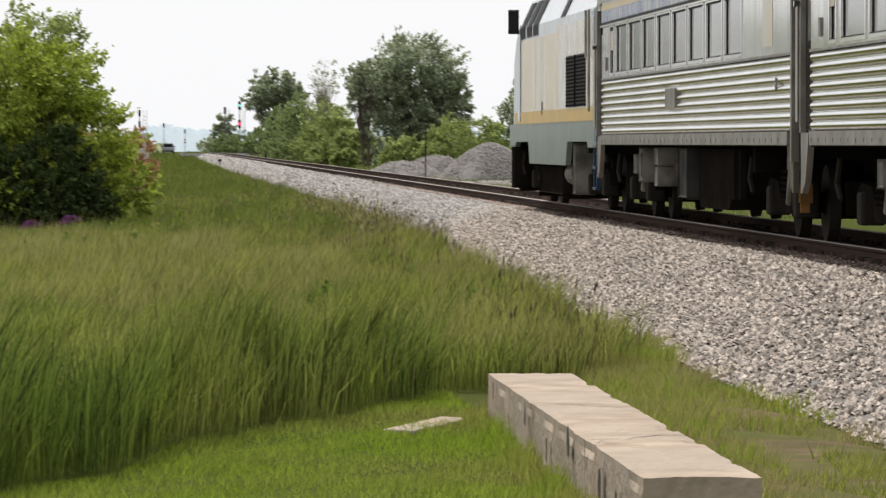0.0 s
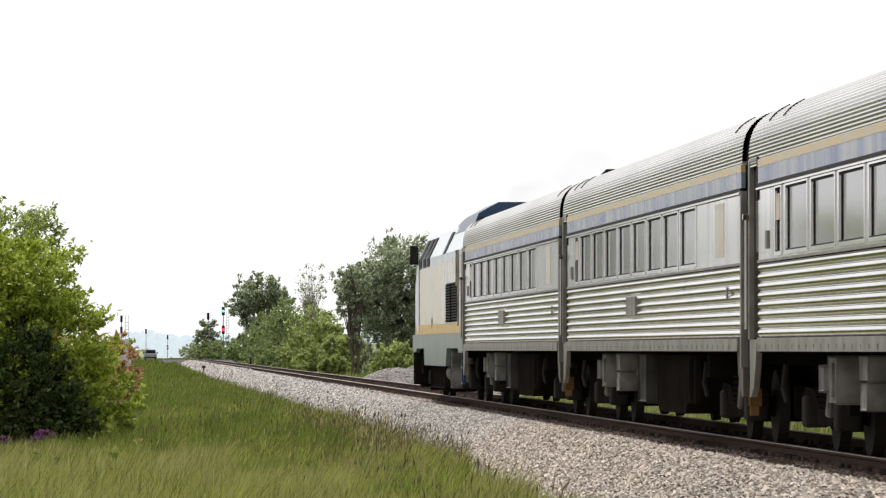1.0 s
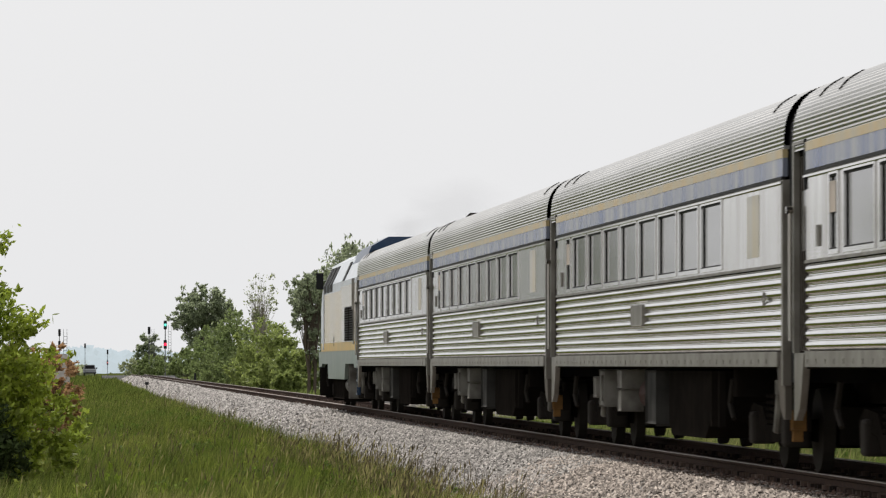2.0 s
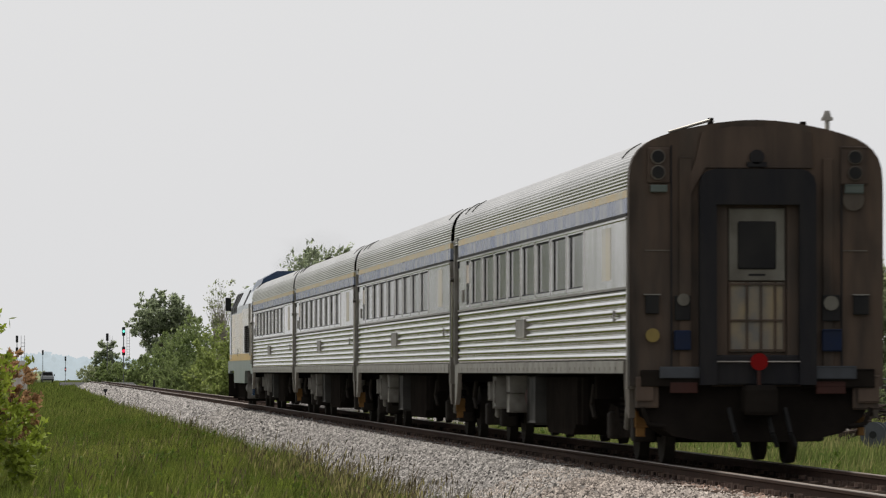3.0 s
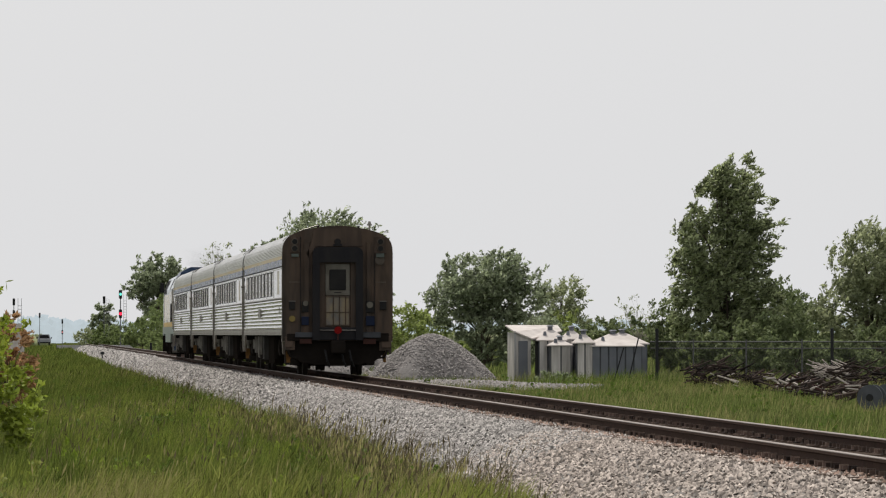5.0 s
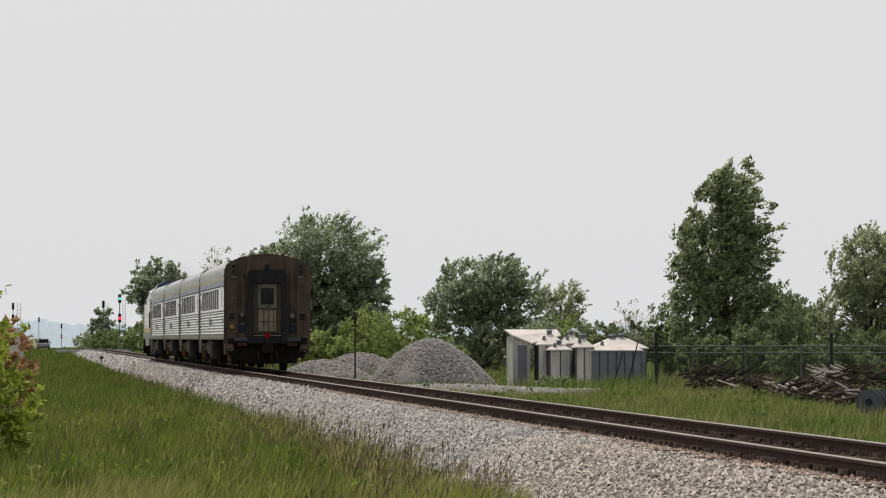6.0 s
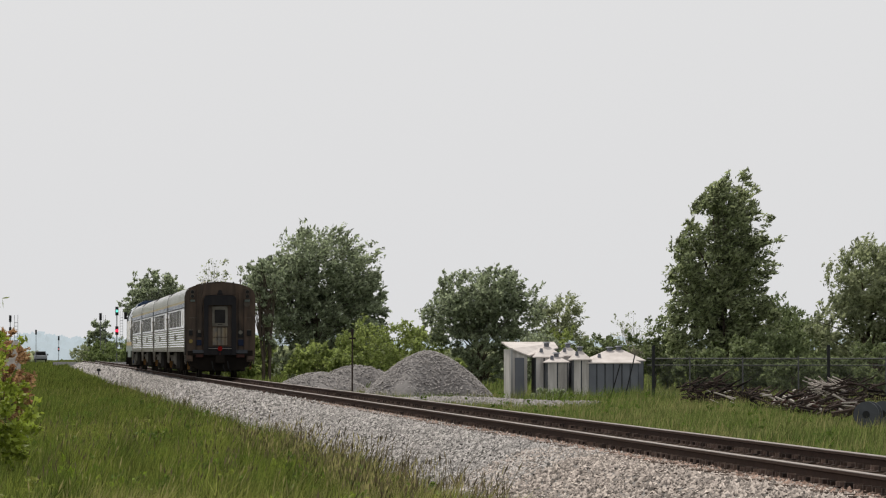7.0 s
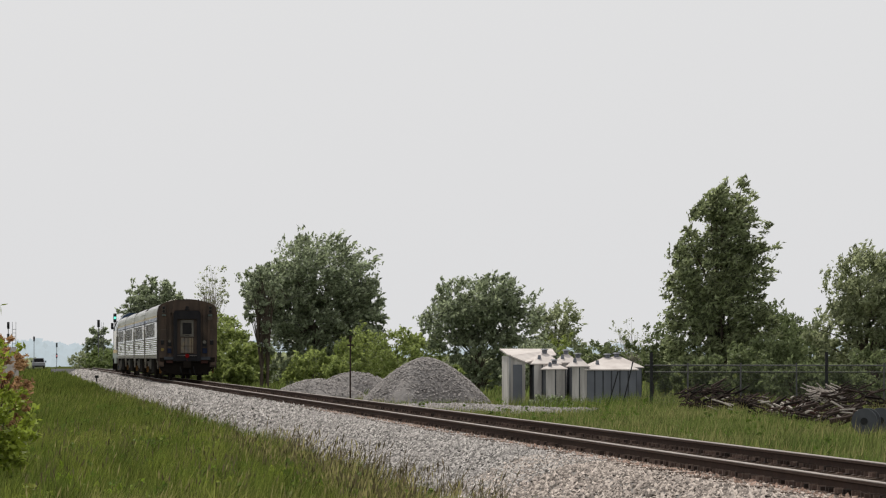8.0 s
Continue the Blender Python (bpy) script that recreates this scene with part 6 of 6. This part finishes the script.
def yard():
    rng = random.Random(4)
    for i in range(90):
        x = 23.8 + rng.random() * 5.4
        y = 180.0 - (x - 23) * 0.30 - rng.uniform(0.0, 5.0)
        hgt = rng.random() ** 1.5 * 0.62
        ln, wd = rng.uniform(0.12, 0.5), rng.uniform(0.02, 0.06)
        pale = rng.random() < 0.42
        ob = part("scrap_timber", Build().box(-ln / 2, ln / 2, -wd / 2, wd / 2, -wd * 0.4, wd * 0.4, 0.01), "scrap_pale" if pale else "scrap",
                  at=pose(x, y, -0.72 + hgt, rng.uniform(-20, 20), rng.uniform(-22, 22), rng.uniform(-50, 50)))
        tagged(ob, "bleached piece of scrap timber" if pale else "dark rotten piece of scrap timber", "scrap timber", "scrap heap by the fence")
    h = Build()
    for i in range(640):
        f = rng.random()
        x = 23.5 + f * 6.2
        y = 180.5 - (x - 23) * 0.30 - rng.random() * (1.0 + 5 * f)
        s = rng.uniform(0.08, 0.32)
        z = -0.75 + rng.random() * (0.62 + 0.3 * math.sin(f * 9))
        h.tube((x - s, y + rng.uniform(-s, s), z), (x + s, y + rng.uniform(-s, s), z + rng.uniform(-0.3, 0.32)), s * rng.uniform(0.06, 0.2), s * 0.07, 5)
    tagged(part("scrap_heap", h, "scrap"), "dark heap of scrap and logs along the wire fence", "scrap heap", kind="stuff")
    # a lower row of scrap reaching towards the drums, and a tangle of bleached sticks
    f2 = Build()
    for i in range(210):
        f = rng.random()
        x = 24.5 - 2.5 * f + rng.random() * 1.6
        y = 170 - 35 * f + rng.uniform(-1.5, 1.5)
        s = rng.uniform(0.08, 0.3)
        z = -0.72 + rng.random() ** 1.6 * 0.45
        f2.tube((x - s, y + rng.uniform(-s, s), z), (x + s, y + rng.uniform(-s, s), z + rng.uniform(-0.3, 0.3)), s * rng.uniform(0.1, 0.4), s * 0.12, 5)
    tagged(part("scrap_heap", f2, "scrap"), "low dark row of scrap in the grass before the fence", "scrap heap", kind="stuff")
    for i in range(60):
        f = rng.random()
        ln, wd = rng.uniform(0.2, 0.6), rng.uniform(0.03, 0.08)
        rusty = rng.random() < 0.5
        ob = part("scrap_timber", Build().box(-ln / 2, ln / 2, -wd / 2, wd / 2, -wd * 0.4, wd * 0.4, 0.008), "rust_red" if rusty else "scrap_pale",
                  at=pose(24.4 - 2.5 * f + rng.random() * 1.3, 169 - 35 * f - 1.2, -0.55 + rng.random() * 0.35, rng.uniform(-25, 25), rng.uniform(-35, 35), rng.uniform(-60, 60)))
        tagged(ob, "rust-red piece of scrap in the low heap" if rusty else "bleached piece of scrap timber", "scrap timber", "scrap heap by the fence")
    sticks = Build()
    for i in range(60):
        x, y, z = 27.6 + rng.random() * 1.0, 176.5 + rng.uniform(-0.6, 0.6), -0.3 + rng.random() * 0.42
        s = rng.uniform(0.12, 0.38)
        sticks.tube((x - s, y, z + rng.uniform(-0.05, 0.2)), (x + s, y + rng.uniform(-s, s), z - rng.uniform(0.0, 0.22)), 0.018, 0.012, 5)
    tagged(part("brushwood", sticks, "scrap_pale"), "tangle of bleached sticks on the scrap heap", "brushwood", kind="stuff")
    for x, y, turn in ((20.3, 121.0, 70), (20.85, 122.2, 80)):
        d = thing("cable_drum", "dark blue-grey drum standing on its rim in the grass", "drum", "drums by the scrap", pose(x, y, -0.34, 0, 0, turn))
        part("drum_body", Build().tube((-0.22, 0, 0), (0.22, 0, 0), 0.2, 0.2, 20), "drum", d)
        for s in (-1, 1):
            part("flange", Build().tube((s * 0.2, 0, 0), (s * 0.26, 0, 0), 0.31, 0.31, 24), "drum", d)
            part("hub", Build().tube((s * 0.26, 0, 0), (s * 0.275, 0, 0), 0.09, 0.09, 12), "signal", d)


yard()


# ---- posts and signals ----
def signal(name, label, x, y, mast_top, heads, ladder=False, base=None, k=1.0):
    z = -0.95 if base is None else base
    s = thing(name, label, "railway signal", at=pose(x, y, z))
    part("mast", Build().tube((0, 0, -0.1), (0, 0, mast_top - z), 0.075 * k, 0.06 * k, 10).box(-0.25, 0.25, -0.25, 0.25, -0.1, 0.15), "mast", s)
    for hz, lamp in heads:
        b = part("signal_head", Build().box(-0.2 * k, 0.2 * k, -0.16, 0.05, hz - z - 0.55 * k, hz - z + 0.55 * k, 0.05), "signal", s, "black signal head")
        part("hood", Build().tube((0, -0.42, hz - z), (0, -0.16, hz - z), 0.15 * k, 0.15 * k, 14), "signal", b)
        if lamp:
            part("lamp", Build().tube((0, -0.46, hz - z), (0, -0.43, hz - z), 0.17 * k, 0.17 * k, 16), lamp, b)
    if ladder:
        l = Build().box(0.38, 0.42, 0, 0.04, 0, mast_top - z + 0.3).box(0.72, 0.76, 0, 0.04, 0, mast_top - z + 0.3)
        for i in range(int((mast_top - z) / 0.35)):
            l.box(0.42, 0.72, 0, 0.03, i * 0.35, i * 0.35 + 0.04)
        part("ladder", l, "mast", s)
    return s


signal("railway_signal", "tall black signal mast showing green above red", 12.4, 640, 5.9, ((6.2, "lamp_green"), (3.75, "lamp_red")), True)
signal("railway_signal", "dark signal mast with one unlit head", 12.3, 760, 6.2, ((6.3, None),), True)
signal("railway_signal", "two-headed signal mast with a ladder", -0.7, 500, 4.4, ((4.35, None), (3.2, None)), True, k=0.62)
signal("railway_signal", "small single-headed signal on a thin mast", 2.5, 690, 3.6, ((3.75, None),), k=0.6)
signal("railway_signal", "small far signal showing red on a thin mast", 5.0, 622, 2.5, ((2.75, None), (1.45, "lamp_dim")), k=0.5)


def posts():
    p = thing("line_post", "thin dark weathered post beside the track", "post", at=pose(13.1, 200, -0.76))
    part("post_shaft", Build().tube((0, 0, -0.1), (0, 0, 2.7), 0.035, 0.03, 8), "scrap", p)
    part("cross_arm", Build().box(-0.13, 0.13, -0.03, 0.03, 2.40, 2.47, 0.01).box(-0.05, 0.05, -0.05, 0.05, 2.55, 2.8, 0.01), "scrap", p)
    q = thing("marker_post", "short black marker post at the ballast edge", "post", at=pose(6.1, 385, -0.85))
    part("post_shaft", Build().tube((0, 0, 0), (0, 0, 0.6), 0.05, 0.05, 8), "signal", q)
    part("marker_head", Build().box(-0.14, 0.14, -0.1, 0.1, 0.5, 0.72, 0.03), "signal", q)
    for x, y in ((11.9, 470),):
        r = thing("marker_post", "small dark post beside the track", "post", at=pose(x, y, -0.9))
        part("post_shaft", Build().box(-0.1, 0.1, -0.1, 0.1, 0, 1.3, 0.02), "signal", r)


posts()


def crossing():
    ob = part("road", Build().extrude_x([(590, -1.0), (600, -0.12), (606, -0.10), (612, -0.12), (622, -1.0)], 4.2, 13.2), "asphalt")
    tagged(ob, "dark asphalt road crossing the track", "road", kind="structure")
    c = thing("car", "pale grey pickup truck parked beside the line", "car", at=pose(3.35, 740, -0.45))
    part("body", Build().box(-0.95, 0.95, 0, 5.2, 0.35, 1.0, 0.08), "car_paint", c)
    part("cabin", Build().extrude_y([(-0.9, 1.0), (-0.72, 1.62), (0.72, 1.62), (0.9, 1.0)], 1.8, 3.6), "car_paint", c)
    part("rear_window", Build().extrude_y([(-0.75, 1.05), (-0.63, 1.52), (0.63, 1.52), (0.75, 1.05)], 1.76, 1.81), "black", c)
    part("bumper", Build().box(-0.9, 0.9, -0.15, 0.0, 0.35, 0.55, 0.03), "signal", c)
    for x in (-0.85, 0.62):
        for y in (0.9, 4.2):
            part("wheel", Build().tube((x, y, 0.38), (x + 0.24, y, 0.38), 0.38, 0.38, 16), "black", c)
    for x in (-1.12, 0.95):
        part("mirror", Build().box(x, x + 0.17, 3.5, 3.6, 1.0, 1.25, 0.02), "black", c)
    h = thing("house", "low pale house far behind the verge", "house", at=pose(-1.6, 470, -0.95))
    part("wall", Build().box(-0.6, 1.9, 0, 6, 0, 2.7), "roof_white", h)
    part("roof", Build().extrude_y([(-0.8, 2.7), (-0.3, 3.1), (1.6, 3.1), (2.1, 2.7)], -0.2, 6.2), "roof_white", h)


crossing()


def lilac():
    rng = np.random.default_rng(9)
    t = thing("flowering_plant", "clump of purple blossom at the foot of the bush", "flowers", at=pose(-1.7, 75.6, -1.0))
    me, _ = leaf_mesh("blossom", [(0, 0, 0.35, 0.38, 0.25, 0.22)], 700, 0.03, rng, 16)
    part("blossom", me, "lilac", t)
    me, _ = leaf_mesh("foliage", [(0, 0, 0.15, 0.4, 0.25, 0.18)], 500, 0.045, rng, 16)
    part("foliage", me, "leaf", t)
    copy_thing(t, pose(-2.6, 75.9, -1.12))


lilac()


# ---- movement ----
def motions():
    lag = {2.5: 0.55, 3.0: 0.65, 3.5: 0.2}
    times = [0.5 * i for i in range(17)]
    for ob, offset in TRAIN:
        walk(ob, [(t, pose(TRACK_X, REAR_AT + SPEED * t + offset - lag.get(t, 0.0), 0)) for t in times])


motions()
